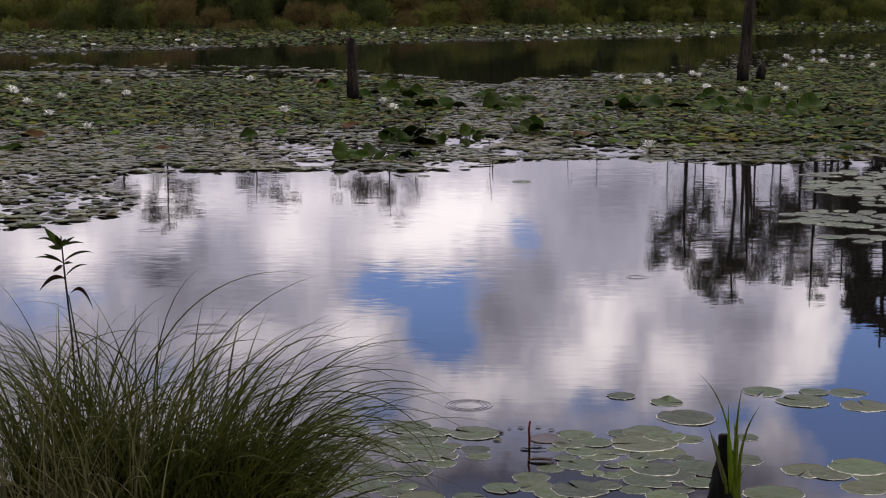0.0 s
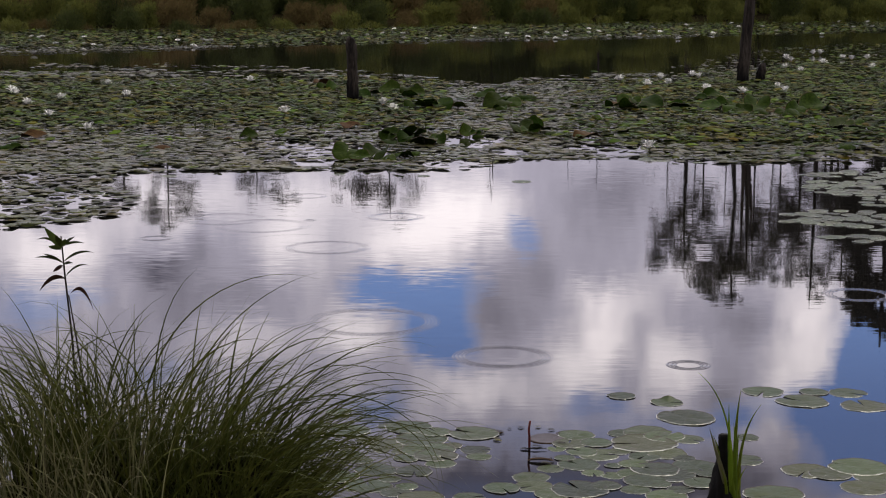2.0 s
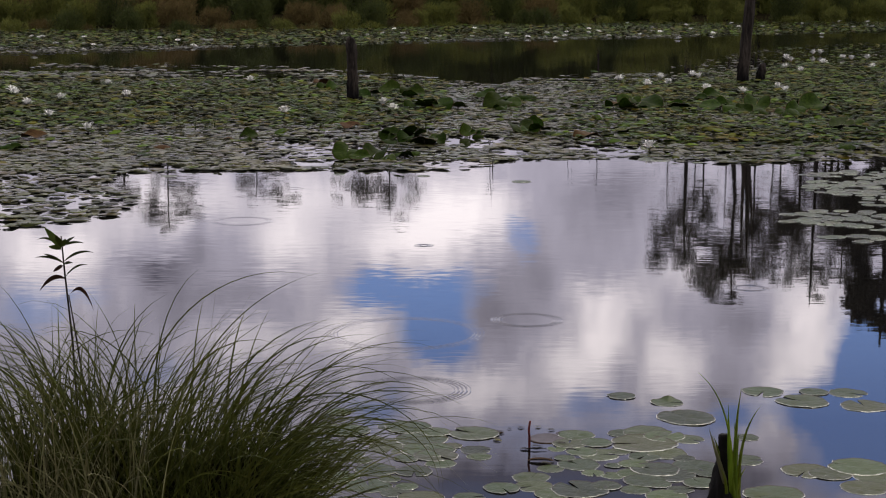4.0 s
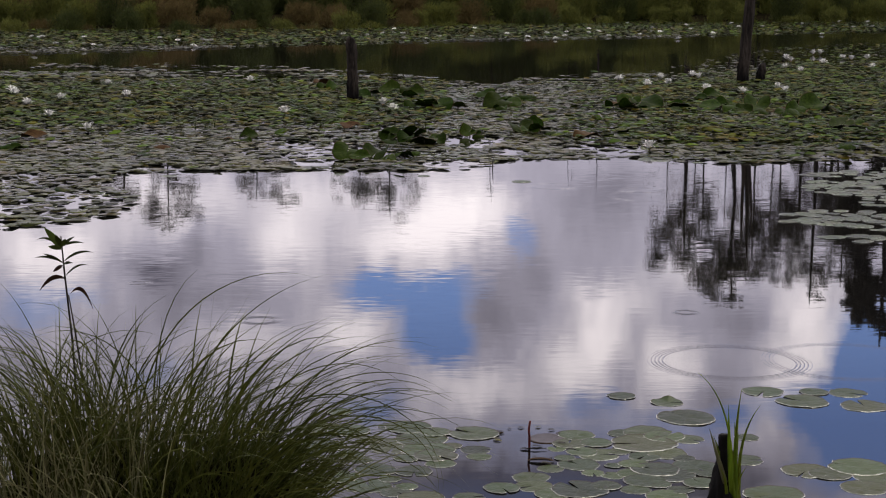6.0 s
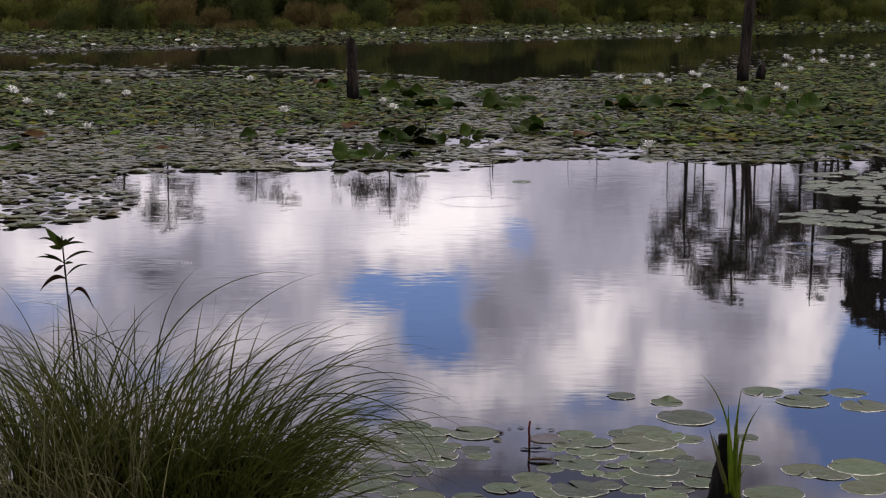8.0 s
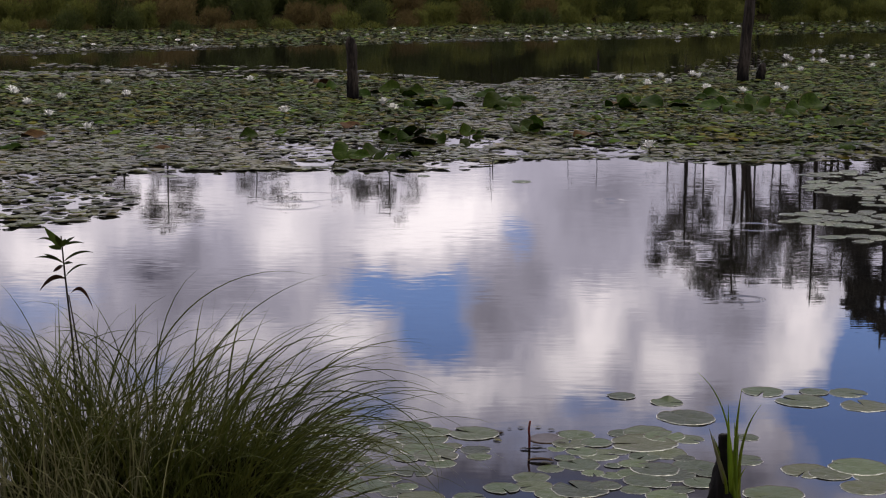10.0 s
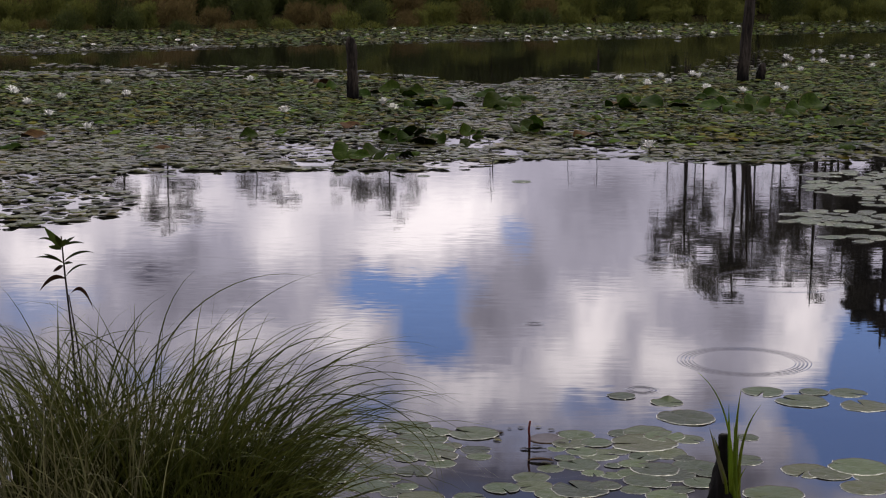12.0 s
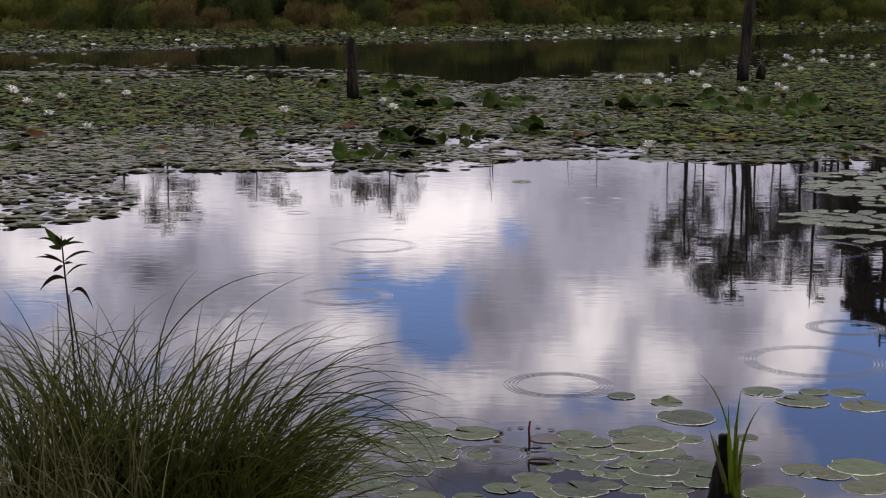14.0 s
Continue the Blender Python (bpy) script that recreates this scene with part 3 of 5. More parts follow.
# ---------------------------------------------------------------- raised leaves and flowers
def raised_leaf(x, y, width, turn, tip, mat, label):
    """A big leaf held over the water on its stem: a floppy disc, tipped, with its rim drooping in waves."""
    rng = random.Random(int(x * 1000 + y * 77))
    r = width * 0.58
    v, f, s = pad_shape(rng, 24, (0.0, 0.3, 0.55, 0.8, 1.0), 0.0, 6, 0.02)
    droop, crease, ph = rng.uniform(0.05, 0.40), rng.choice((-1, -1, 1)) * rng.uniform(0.25, 0.8), rng.uniform(0, 6.28)
    shaped = []
    for px, py, pz in v:
        q, a = math.hypot(px, py), math.atan2(py, px)
        z = pz - droop * q ** 2.2 - crease * abs(py) * q + (0.18 * math.sin(2 * a + ph) + 0.14 * math.sin(3 * a + 2 * ph)) * q ** 2 + 0.05 * math.sin(7 * a + ph) * q ** 4
        shaped.append((px * (1 - 0.12 * droop * q), py * (1 - 0.2 * abs(crease) * q), z))
    lean = (tip * 0.5 + 4) * rng.choice((1, 1, -0.8))
    thing = new("raised_lily_leaf")
    thing.matrix_basis = pose(x, y, 0)
    high = 0.015 + r * (0.25 * droop + 0.68 * math.sin(radians(abs(lean))))
    part("leaf_blade", mesh_of("leaf_blade", shaped, f, mat, M_UNDER, slots=s), thing, m=pose(0, 0, high, lean, 0, 0) @ Matrix.Diagonal((1.22, 1, 1, 1)) @ pose(0, 0, 0, 0, 0, turn) @ Matrix.Diagonal((r, r, r, 1)))
    tv, tf = tube([(0.02, 0.03, -0.15), (0.008, 0.015, high * 0.4), (0, 0, high + 0.002)], [0.006, 0.005, 0.004], 6)
    part("stem", mesh_of("stem", tv, tf, M_STALK), thing, "dark leaf stem")
    return tagged(thing, label, "lily leaf", "raised lily leaves")


raised_leaf(-1.677, 23.792, 0.216, 30, 18, M_BROWN, "withered red-brown lily leaf curled above the water")
raised_leaf(-1.444, 22.603, 0.194, 60, 40, M_RAISED, "large green lily leaf raised above the water")
raised_leaf(-0.933, 21.733, 0.220, 200, 40, M_RAISED, "large green lily leaf raised above the water")
raised_leaf(-0.693, 22.159, 0.247, 20, 45, M_RAISED, "large green lily leaf raised above the water")
raised_leaf(-0.351, 21.526, 0.218, 140, 40, M_RAISED, "large green lily leaf raised above the water")
raised_leaf(-0.160, 19.999, 0.223, 300, 40, M_RAISED, "large green lily leaf raised above the water")
raised_leaf(2.147, 19.650, 0.249, 60, 40, M_RAISED, "large green lily leaf raised above the water")
raised_leaf(2.677, 19.313, 0.225, 10, 35, M_RAISED, "large green lily leaf raised above the water")
raised_leaf(3.265, 18.987, 0.240, 230, 40, M_RAISED, "large green lily leaf raised above the water")
raised_leaf(4.346, 19.148, 0.267, 100, 45, M_RAISED, "large green lily leaf raised above the water")
raised_leaf(3.944, 18.750, 0.171, 40, 25, M_BROWN, "withered red-brown lily leaf curled above the water")
raised_leaf(0.534, 21.123, 0.214, 20, 40, M_RAISED, "large green lily leaf raised above the water")
raised_leaf(0.628, 19.650, 0.274, 60, 55, M_RAISED, "large green lily leaf raised above the water")
raised_leaf(0.799, 19.823, 0.201, 200, 50, M_RAISED, "large green lily leaf raised above the water")
raised_leaf(1.022, 20.734, 0.189, 20, 60, M_RAISED, "large green lily leaf raised above the water")
raised_leaf(-0.026, 19.480, 0.247, 120, 40, M_RAISED, "large green lily leaf raised above the water")
raised_leaf(-0.207, 19.396, 0.221, 40, 35, M_RAISED, "large green lily leaf raised above the water")
raised_leaf(-0.285, 15.783, 0.220, 300, 60, M_RAISED, "large green lily leaf raised above the water")
raised_leaf(-0.482, 15.672, 0.179, 30, 50, M_RAISED, "large green lily leaf raised above the water")
raised_leaf(-0.173, 15.245, 0.194, 150, 55, M_RAISED, "large green lily leaf raised above the water")
raised_leaf(-0.797, 14.091, 0.215, 80, 45, M_RAISED, "large green lily leaf raised above the water")
raised_leaf(-0.561, 14.091, 0.179, 250, 45, M_RAISED, "large green lily leaf raised above the water")
raised_leaf(-0.325, 14.091, 0.129, 20, 40, M_RAISED, "large green lily leaf raised above the water")
raised_leaf(0.751, 16.540, 0.210, 100, 40, M_RAISED, "large green lily leaf raised above the water")
raised_leaf(0.934, 16.359, 0.166, 0, 45, M_RAISED, "large green lily leaf raised above the water")
raised_leaf(0.248, 16.124, 0.147, 60, 50, M_RAISED, "large green lily leaf raised above the water")
raised_leaf(2.072, 19.999, 0.233, 40, 22, M_BROWN, "withered red-brown lily leaf curled above the water")
raised_leaf(2.363, 19.650, 0.299, 150, 40, M_RAISED, "large green lily leaf raised above the water")
raised_leaf(3.362, 21.222, 0.183, 0, 60, M_RAISED, "large green lily leaf raised above the water")
raised_leaf(3.535, 19.148, 0.267, 70, 55, M_RAISED, "large green lily leaf raised above the water")
raised_leaf(3.076, 19.313, 0.245, 200, 25, M_RAISED, "large green lily leaf raised above the water")
raised_leaf(3.759, 18.987, 0.192, 10, 30, M_BROWN, "withered red-brown lily leaf curled above the water")
raised_leaf(3.803, 18.367, 0.205, 120, 50, M_RAISED, "large green lily leaf raised above the water")
raised_leaf(4.151, 18.987, 0.289, 220, 50, M_RAISED, "large green lily leaf raised above the water")
raised_leaf(4.001, 16.978, 0.215, 40, 35, M_RAISED, "large green lily leaf raised above the water")
raised_leaf(-3.818, 15.783, 0.176, 0, 18, M_BROWN, "withered red-brown lily leaf curled above the water")
raised_leaf(-2.476, 14.990, 0.160, 30, 20, M_BROWN, "withered red-brown lily leaf curled above the water")
raised_leaf(-1.999, 15.783, 0.104, 60, 25, M_BROWN, "withered red-brown lily leaf curled above the water")
raised_leaf(-3.802, 14.841, 0.166, 100, 40, M_RAISED, "large green lily leaf raised above the water")
raised_leaf(-0.929, 16.978, 0.146, 0, 25, M_BROWN, "withered red-brown lily leaf curled above the water")
raised_leaf(-0.416, 18.071, 0.156, 90, 15, M_BROWN, "withered red-brown lily leaf curled above the water")
raised_leaf(1.360, 15.895, 0.202, 10, 10, M_BROWN, "withered red-brown lily leaf curled above the water")
raised_leaf(-1.814, 15.783, 0.144, 200, 40, M_RAISED, "large green lily leaf raised above the water")
raised_leaf(3.566, 14.890, 0.136, 20, 35, M_RAISED, "large green lily leaf raised above the water")
raised_leaf(-1.561, 23.154, 0.128, 79, 15, M_RAISED, "large green lily leaf raised above the water")
raised_leaf(-1.586, 22.737, 0.161, 30, 24, M_RAISED, "large green lily leaf raised above the water")
raised_leaf(-0.933, 21.910, 0.172, 54, 26, M_RAISED, "large green lily leaf raised above the water")
raised_leaf(-1.007, 21.209, 0.176, 133, 61, M_RAISED, "large green lily leaf raised above the water")
raised_leaf(-0.797, 22.605, 0.153, 190, 15, M_RAISED, "large green lily leaf raised above the water")
raised_leaf(-0.564, 22.374, 0.161, 127, 21, M_RAISED, "large green lily leaf raised above the water")
raised_leaf(-0.443, 21.800, 0.182, 280, 63, M_RAISED, "large green lily leaf raised above the water")
raised_leaf(-0.410, 21.033, 0.156, 159, 64, M_RAISED, "large green lily leaf raised above the water")
raised_leaf(-0.068, 20.329, 0.148, 147, 37, M_RAISED, "large green lily leaf raised above the water")
raised_leaf(-0.179, 20.287, 0.136, 22, 15, M_RAISED, "large green lily leaf raised above the water")
raised_leaf(1.956, 19.521, 0.154, 273, 51, M_RAISED, "large green lily leaf raised above the water")
raised_leaf(2.153, 19.813, 0.213, 100, 14, M_RAISED, "large green lily leaf raised above the water")
raised_leaf(2.687, 19.613, 0.165, 141, 21, M_RAISED, "large green lily leaf raised above the water")
raised_leaf(2.593, 19.070, 0.142, 285, 22, M_RAISED, "large green lily leaf raised above the water")
raised_leaf(3.488, 19.378, 0.131, 117, 27, M_RAISED, "large green lily leaf raised above the water")
raised_leaf(3.347, 18.877, 0.145, 169, 69, M_RAISED, "large green lily leaf raised above the water")
raised_leaf(4.219, 19.189, 0.144, 357, 15, M_RAISED, "large green lily leaf raised above the water")
raised_leaf(4.411, 18.714, 0.205, 167, 11, M_RAISED, "large green lily leaf raised above the water")
raised_leaf(0.479, 21.336, 0.123, 333, 36, M_RAISED, "large green lily leaf raised above the water")
raised_leaf(0.643, 20.693, 0.160, 39, 28, M_RAISED, "large green lily leaf raised above the water")
raised_leaf(0.666, 19.252, 0.170, 128, 34, M_RAISED, "large green lily leaf raised above the water")
raised_leaf(0.683, 20.007, 0.196, 186, 12, M_RAISED, "large green lily leaf raised above the water")
raised_leaf(0.790, 19.965, 0.159, 148, 46, M_RAISED, "large green lily leaf raised above the water")
raised_leaf(0.655, 19.331, 0.134, 106, 17, M_RAISED, "large green lily leaf raised above the water")
raised_leaf(0.912, 21.256, 0.110, 346, 19, M_RAISED, "large green lily leaf raised above the water")
raised_leaf(1.051, 20.682, 0.136, 164, 12, M_RAISED, "large green lily leaf raised above the water")
raised_leaf(-0.173, 19.450, 0.193, 209, 51, M_RAISED, "large green lily leaf raised above the water")
raised_leaf(0.164, 19.502, 0.149, 210, 41, M_RAISED, "large green lily leaf raised above the water")
raised_leaf(-0.370, 19.475, 0.134, 219, 63, M_RAISED, "large green lily leaf raised above the water")
raised_leaf(-0.311, 19.714, 0.119, 129, 25, M_RAISED, "large green lily leaf raised above the water")
raised_leaf(-0.273, 15.603, 0.146, 133, 19, M_RAISED, "large green lily leaf raised above the water")
raised_leaf(-0.340, 15.526, 0.139, 59, 46, M_RAISED, "large green lily leaf raised above the water")
raised_leaf(-0.501, 15.413, 0.133, 20, 41, M_RAISED, "large green lily leaf raised above the water")
raised_leaf(-0.515, 15.719, 0.149, 293, 67, M_RAISED, "large green lily leaf raised above the water")
raised_leaf(-0.038, 15.457, 0.121, 241, 61, M_RAISED, "large green lily leaf raised above the water")
raised_leaf(-0.051, 15.362, 0.129, 110, 51, M_RAISED, "large green lily leaf raised above the water")
raised_leaf(-0.687, 13.932, 0.137, 200, 41, M_RAISED, "large green lily leaf raised above the water")
raised_leaf(-0.454, 13.896, 0.135, 237, 46, M_RAISED, "large green lily leaf raised above the water")
raised_leaf(-0.332, 14.143, 0.085, 1, 23, M_RAISED, "large green lily leaf raised above the water")
raised_leaf(-0.244, 14.356, 0.105, 59, 35, M_RAISED, "large green lily leaf raised above the water")
raised_leaf(0.843, 16.336, 0.171, 281, 13, M_RAISED, "large green lily leaf raised above the water")
raised_leaf(0.888, 16.762, 0.157, 169, 62, M_RAISED, "large green lily leaf raised above the water")
raised_leaf(1.025, 16.166, 0.113, 269, 38, M_RAISED, "large green lily leaf raised above the water")
raised_leaf(0.827, 16.700, 0.120, 250, 45, M_RAISED, "large green lily leaf raised above the water")
raised_leaf(0.331, 16.049, 0.084, 185, 15, M_RAISED, "large green lily leaf raised above the water")
raised_leaf(0.310, 16.108, 0.078, 177, 62, M_RAISED, "large green lily leaf raised above the water")
raised_leaf(2.113, 19.188, 0.202, 105, 60, M_RAISED, "large green lily leaf raised above the water")
raised_leaf(2.603, 19.765, 0.232, 204, 16, M_RAISED, "large green lily leaf raised above the water")
raised_leaf(3.167, 20.735, 0.144, 187, 42, M_RAISED, "large green lily leaf raised above the water")
raised_leaf(3.523, 21.323, 0.139, 227, 14, M_RAISED, "large green lily leaf raised above the water")
raised_leaf(3.511, 18.727, 0.196, 245, 37, M_RAISED, "large green lily leaf raised above the water")
raised_leaf(3.365, 19.092, 0.173, 83, 21, M_RAISED, "large green lily leaf raised above the water")
raised_leaf(3.184, 19.487, 0.198, 132, 44, M_RAISED, "large green lily leaf raised above the water")
raised_leaf(3.343, 19.818, 0.142, 331, 29, M_RAISED, "large green lily leaf raised above the water")
raised_leaf(3.751, 18.724, 0.161, 307, 40, M_RAISED, "large green lily leaf raised above the water")
raised_leaf(3.808, 18.348, 0.135, 150, 32, M_RAISED, "large green lily leaf raised above the water")
raised_leaf(4.093, 19.299, 0.234, 0, 53, M_RAISED, "large green lily leaf raised above the water")
raised_leaf(3.869, 18.603, 0.204, 239, 60, M_RAISED, "large green lily leaf raised above the water")
raised_leaf(4.177, 17.130, 0.175, 225, 49, M_RAISED, "large green lily leaf raised above the water")
raised_leaf(4.061, 17.062, 0.131, 305, 33, M_RAISED, "large green lily leaf raised above the water")
raised_leaf(-3.698, 14.936, 0.111, 310, 19, M_RAISED, "large green lily leaf raised above the water")
raised_leaf(-3.738, 14.769, 0.103, 190, 22, M_RAISED, "large green lily leaf raised above the water")
raised_leaf(-1.808, 15.883, 0.105, 47, 14, M_RAISED, "large green lily leaf raised above the water")
raised_leaf(-1.804, 15.497, 0.084, 334, 33, M_RAISED, "large green lily leaf raised above the water")
raised_leaf(3.556, 15.010, 0.073, 10, 43, M_RAISED, "large green lily leaf raised above the water")
raised_leaf(3.615, 14.696, 0.108, 50, 20, M_RAISED, "large green lily leaf raised above the water")


def petal(length, width, up, rng):
    verts, faces, n = [], [], 5
    for i in range(n + 1):
        s = i / n
        a = up * (1 - 0.35 * s)
        w = width * math.sin(math.pi * min(0.97, 0.12 + 0.85 * s)) * 0.5
        x, z = length * s * math.cos(up * 0.9), length * s * math.sin(a)
        verts += [(x, w, z + w * 0.45), (x, 0, z), (x, -w, z + w * 0.45)]
    for i in range(n):
        a = 3 * i
        faces += [(a, a + 1, a + 4, a + 3), (a + 1, a + 2, a + 5, a + 4)]
    return verts, faces


PETAL_RINGS = ((8, 1.15, 0.58), (7, 1.15, 0.98), (5, 1.0, 1.28))


def petal_poses(seed, opened):
    """Where each petal stands in an open flower of radius 1: its ring and its pose."""
    rng = random.Random(seed)
    for ring, (count, length, up) in enumerate(PETAL_RINGS):
        for i in range(count):
            a = 360 * (i + 0.5 * ring) / count + rng.uniform(-6, 6)
            yield ring, pose(0, 0, 0.02 * ring, 0, 0, a) @ pose(0, 0, 0, 0, rng.uniform(-5, 5) - (opened - 1) * -22, 0)


PETALS = [mesh_of("petal", *petal(length, 0.36, up, None), M_PETAL) for _, length, up in PETAL_RINGS]


def flower_mesh(seed, opened):
    """A whole blossom in one mesh, for the flowers far out."""
    pieces = []
    for ring, m in petal_poses(seed, opened):
        v, f = petal(PETAL_RINGS[ring][1], 0.36, PETAL_RINGS[ring][2], None)
        pieces.append(([m @ Vector(p) for p in v], f))
    return mesh_of("blossom", *joined(pieces), M_PETAL)


OPENINGS = ((1, 1.0), (2, 1.3), (3, 0.7), (4, 0.9))
FLOWERS = [flower_mesh(s, o) for s, o in OPENINGS]
sv, sf = joined([tube([(0.12 * math.cos(a), 0.12 * math.sin(a), 0.05), (0.16 * math.cos(a), 0.16 * math.sin(a), 0.34), (0.10 * math.cos(a), 0.10 * math.sin(a), 0.42)],
                      [0.03, 0.035, 0.02], 5) for a in [i * 0.7 for i in range(9)]])
STAMENS = mesh_of("stamens", sv, sf, M_YELLOW)
tv, tf = tube([(0, 0, -2.6), (0.1, 0.05, -1.0), (0, 0, 0.04)], [0.08, 0.08, 0.10], 6)
STEM = mesh_of("stem", tv, tf, M_STALK)


def water_lily(x, y, r, k, near):
    rng = random.Random(k * 13 + 5)
    thing = new("water_lily")
    z = rng.uniform(0.008, 0.028)
    thing.matrix_basis = pose(x * 0.968, y * 0.968, z, rng.uniform(-9, 16), rng.uniform(-9, 9), rng.uniform(0, 360)) @ Matrix.Diagonal((r * 0.86, r * 0.86, r * 1.2, 1) if near else (r, r, r * 0.7, 1))
    if near:
        for ring, m in petal_poses(*OPENINGS[k % 4]):
            part("petal", PETALS[ring], thing, m=m)
    else:
        part("blossom", FLOWERS[k % 4], thing)
    part("flower_centre", STAMENS, thing, "yellow stamens")
    part("stem", STEM, thing, "dark stem")
    return tagged(thing, "open white water lily flower above the pads", "flower", "white water lilies")


LILIES_NEAR = [
    (-5.646, 22.37), (-5.862, 23.083), (-5.045, 20.567), (-4.815, 21.378), (-4.374, 18.782), (-3.555, 16.94),
    (-4.785, 24.242), (-4.09, 21.918), (-2.857, 25.226), (-1.805, 19.284), (-0.722, 20.469), (-0.588, 19.634),
    (2.638, 25.374), (2.908, 24.242), (3.31, 25.825), (3.268, 24.655), (3.896, 26.614), (3.94, 26.135),
    (3.614, 23.331), (3.963, 22.486), (4.615, 23.457), (4.578, 22.721), (6.47, 32.099), (6.414, 31.406),
    (5.841, 27.803), (5.774, 28.719), (7.471, 34.371), (7.607, 34.371), (6.776, 30.316), (7.645, 32.578),
    (7.648, 31.865), (7.991, 32.099), (7.299, 28.91), (1.86, 15.2),]
LILIES_FAR_WEST = [
    (-10.625, 44.054), (-10.333, 43.615), (-10.334, 44.054), (-8.928, 39.311), (-8.732, 40.03), (-9.27, 44.054),
    (-8.277, 39.311), (-7.599, 36.072), (-7.985, 38.962), (-7.694, 38.28), (-8.31, 34.643), (-7.159, 43.186),
    (-6.463, 41.548), (-5.59, 38.28), (-5.914, 41.946), (-5.708, 41.158), (-5.652, 41.548), (-2.716, 46.383),
    (-2.013, 45.422), (-1.659, 46.879), (-1.441, 50.666), (-1.101, 46.879), (-0.986, 43.186), (-0.406, 42.351),
    (-0.087, 44.054),]
LILIES_FAR_EAST = [
    (0.743, 44.054), (0.949, 51.258), (1.734, 46.383), (2.186, 44.054), (2.853, 46.879), (2.844, 43.186),
    (3.469, 47.902), (3.212, 44.957), (4.372, 51.258), (4, 46.879), (4.42, 48.431), (4.373, 44.957),
    (6.17, 57.271), (5.283, 45.898), (6.361, 51.863), (6.083, 47.902), (5.945, 43.186), (7.851, 55.117),
    (7.354, 50.666), (7.411, 46.879), (9.671, 57.271), (9.201, 53.118), (11.099, 60.42), (9.938, 53.118),
    (9.571, 48.971), (11.883, 56.535), (13.034, 61.261), (10.294, 46.383), (12.133, 53.118), (13.62, 58.804),
    (12.596, 52.483), (14.592, 58.804), (13.362, 53.118),]


for k, (fx, fy) in enumerate(LILIES_NEAR):
    water_lily(fx, fy, 0.098, k, True)
for k, (fx, fy) in enumerate(LILIES_FAR_WEST + LILIES_FAR_EAST):
    water_lily(fx, fy, 0.092, k + 40, False)


# ---------------------------------------------------------------- dead wood in the water
def dead_post(name, points, radii, label, category, mat, splits=0):
    rng = random.Random(len(points) * 7 + int(points[0][0] * 10))
    thing = new(name)
    base = Vector(points[0])
    thing.matrix_basis = Matrix.Translation((base.x, base.y, 0))
    rel = [Vector(p) - Vector((base.x, base.y, 0)) for p in points]
    fine, rad = [], []
    for i in range(len(rel) - 1):
        for j in range(4):
            s = j / 4
            jig = 0.10 * radii[i] * (mat is M_WOOD)
            fine.append(rel[i].lerp(rel[i + 1], s) + Vector((rng.uniform(-jig, jig), rng.uniform(-jig, jig), 0)))
            rad.append(radii[i] * (1 - s) + radii[i + 1] * s)
    fine.append(rel[-1])
    rad.append(radii[-1])
    part("trunk", mesh_of("trunk", *tube(fine, rad, 20, 0.05, rng, ridge=0.12), mat), thing)
    for k in range(splits):
        a = rng.uniform(0, 6.28)
        top, r = fine[-1], rad[-1]
        p = top + Vector((math.cos(a) * r * 0.5, math.sin(a) * r * 0.5, -0.03))
        part("splinter", mesh_of("splinter", *tube([p, p + Vector((0.004, 0, rng.uniform(0.04, 0.07)))], [r * 0.5, r * 0.12], 5, 0.2, rng), mat), thing)
    return tagged(thing, label, category, "dead wood in the pond")


dead_post("dead_post", [(-1.101, 20.734, -0.3), (-1.101, 20.734, 0), (-1.096, 20.734, 0.207), (-1.104, 20.734, 0.481), (-1.123, 20.734, 0.686), (-1.125, 20.734, 0.775)], [0.066, 0.066, 0.069, 0.059, 0.062, 0.038], "weathered grey dead post standing in the pond", "post", M_WOOD, 2)
snag = dead_post("dead_tree", [(4.292, 24.435, -0.3), (4.297, 24.435, 0), (4.318, 24.435, 0.299), (4.352, 24.435, 0.701), (4.385, 24.435, 1.18), (4.398, 24.435, 1.42), (4.402, 24.435, 1.55)], [0.084, 0.080, 0.078, 0.072, 0.066, 0.060, 0.040], "leaning grey dead tree trunk standing in the pond", "trunk", M_WOOD, 1)
for side, foot, top, thick in ((-0.05, 1.30, 2.35, 0.026), (0.03, 1.40, 2.62, 0.030), (0.085, 1.22, 2.25, 0.022)):
    part("limb", mesh_of("limb", *tube([(0.10 + side * 0.3, 0, foot), (0.105 + side * 0.8, 0.02, foot + 0.22), (0.11 + side, 0.03, (foot + top) / 2), (0.115 + side * 1.15, 0.02, top)], [thick * 1.3, thick, thick * 0.85, thick * 0.3], 9, 0.08, random.Random(4)), M_WOOD), snag)
dead_post("stub", [(-1.01, 20.639, -0.3), (-1.01, 20.639, 0), (-1.003, 20.639, 0.041), (-1.003, 20.639, 0.069)], [0.034, 0.034, 0.032, 0.021], "low broken stub at the foot of the dead post", "stub", M_WOOD, 1)
dead_post("stub", [(4.604, 24.701, -0.3), (4.606, 24.701, 0), (4.622, 24.701, 0.13), (4.640, 24.701, 0.22), (4.648, 24.701, 0.27)], [0.072, 0.070, 0.064, 0.050, 0.026], "short broken stub beside the dead trunk", "stub", M_WOOD, 1)


# ---------------------------------------------------------------- near bank: sedge, stalk, stump with sword leaves
SWAYING = []


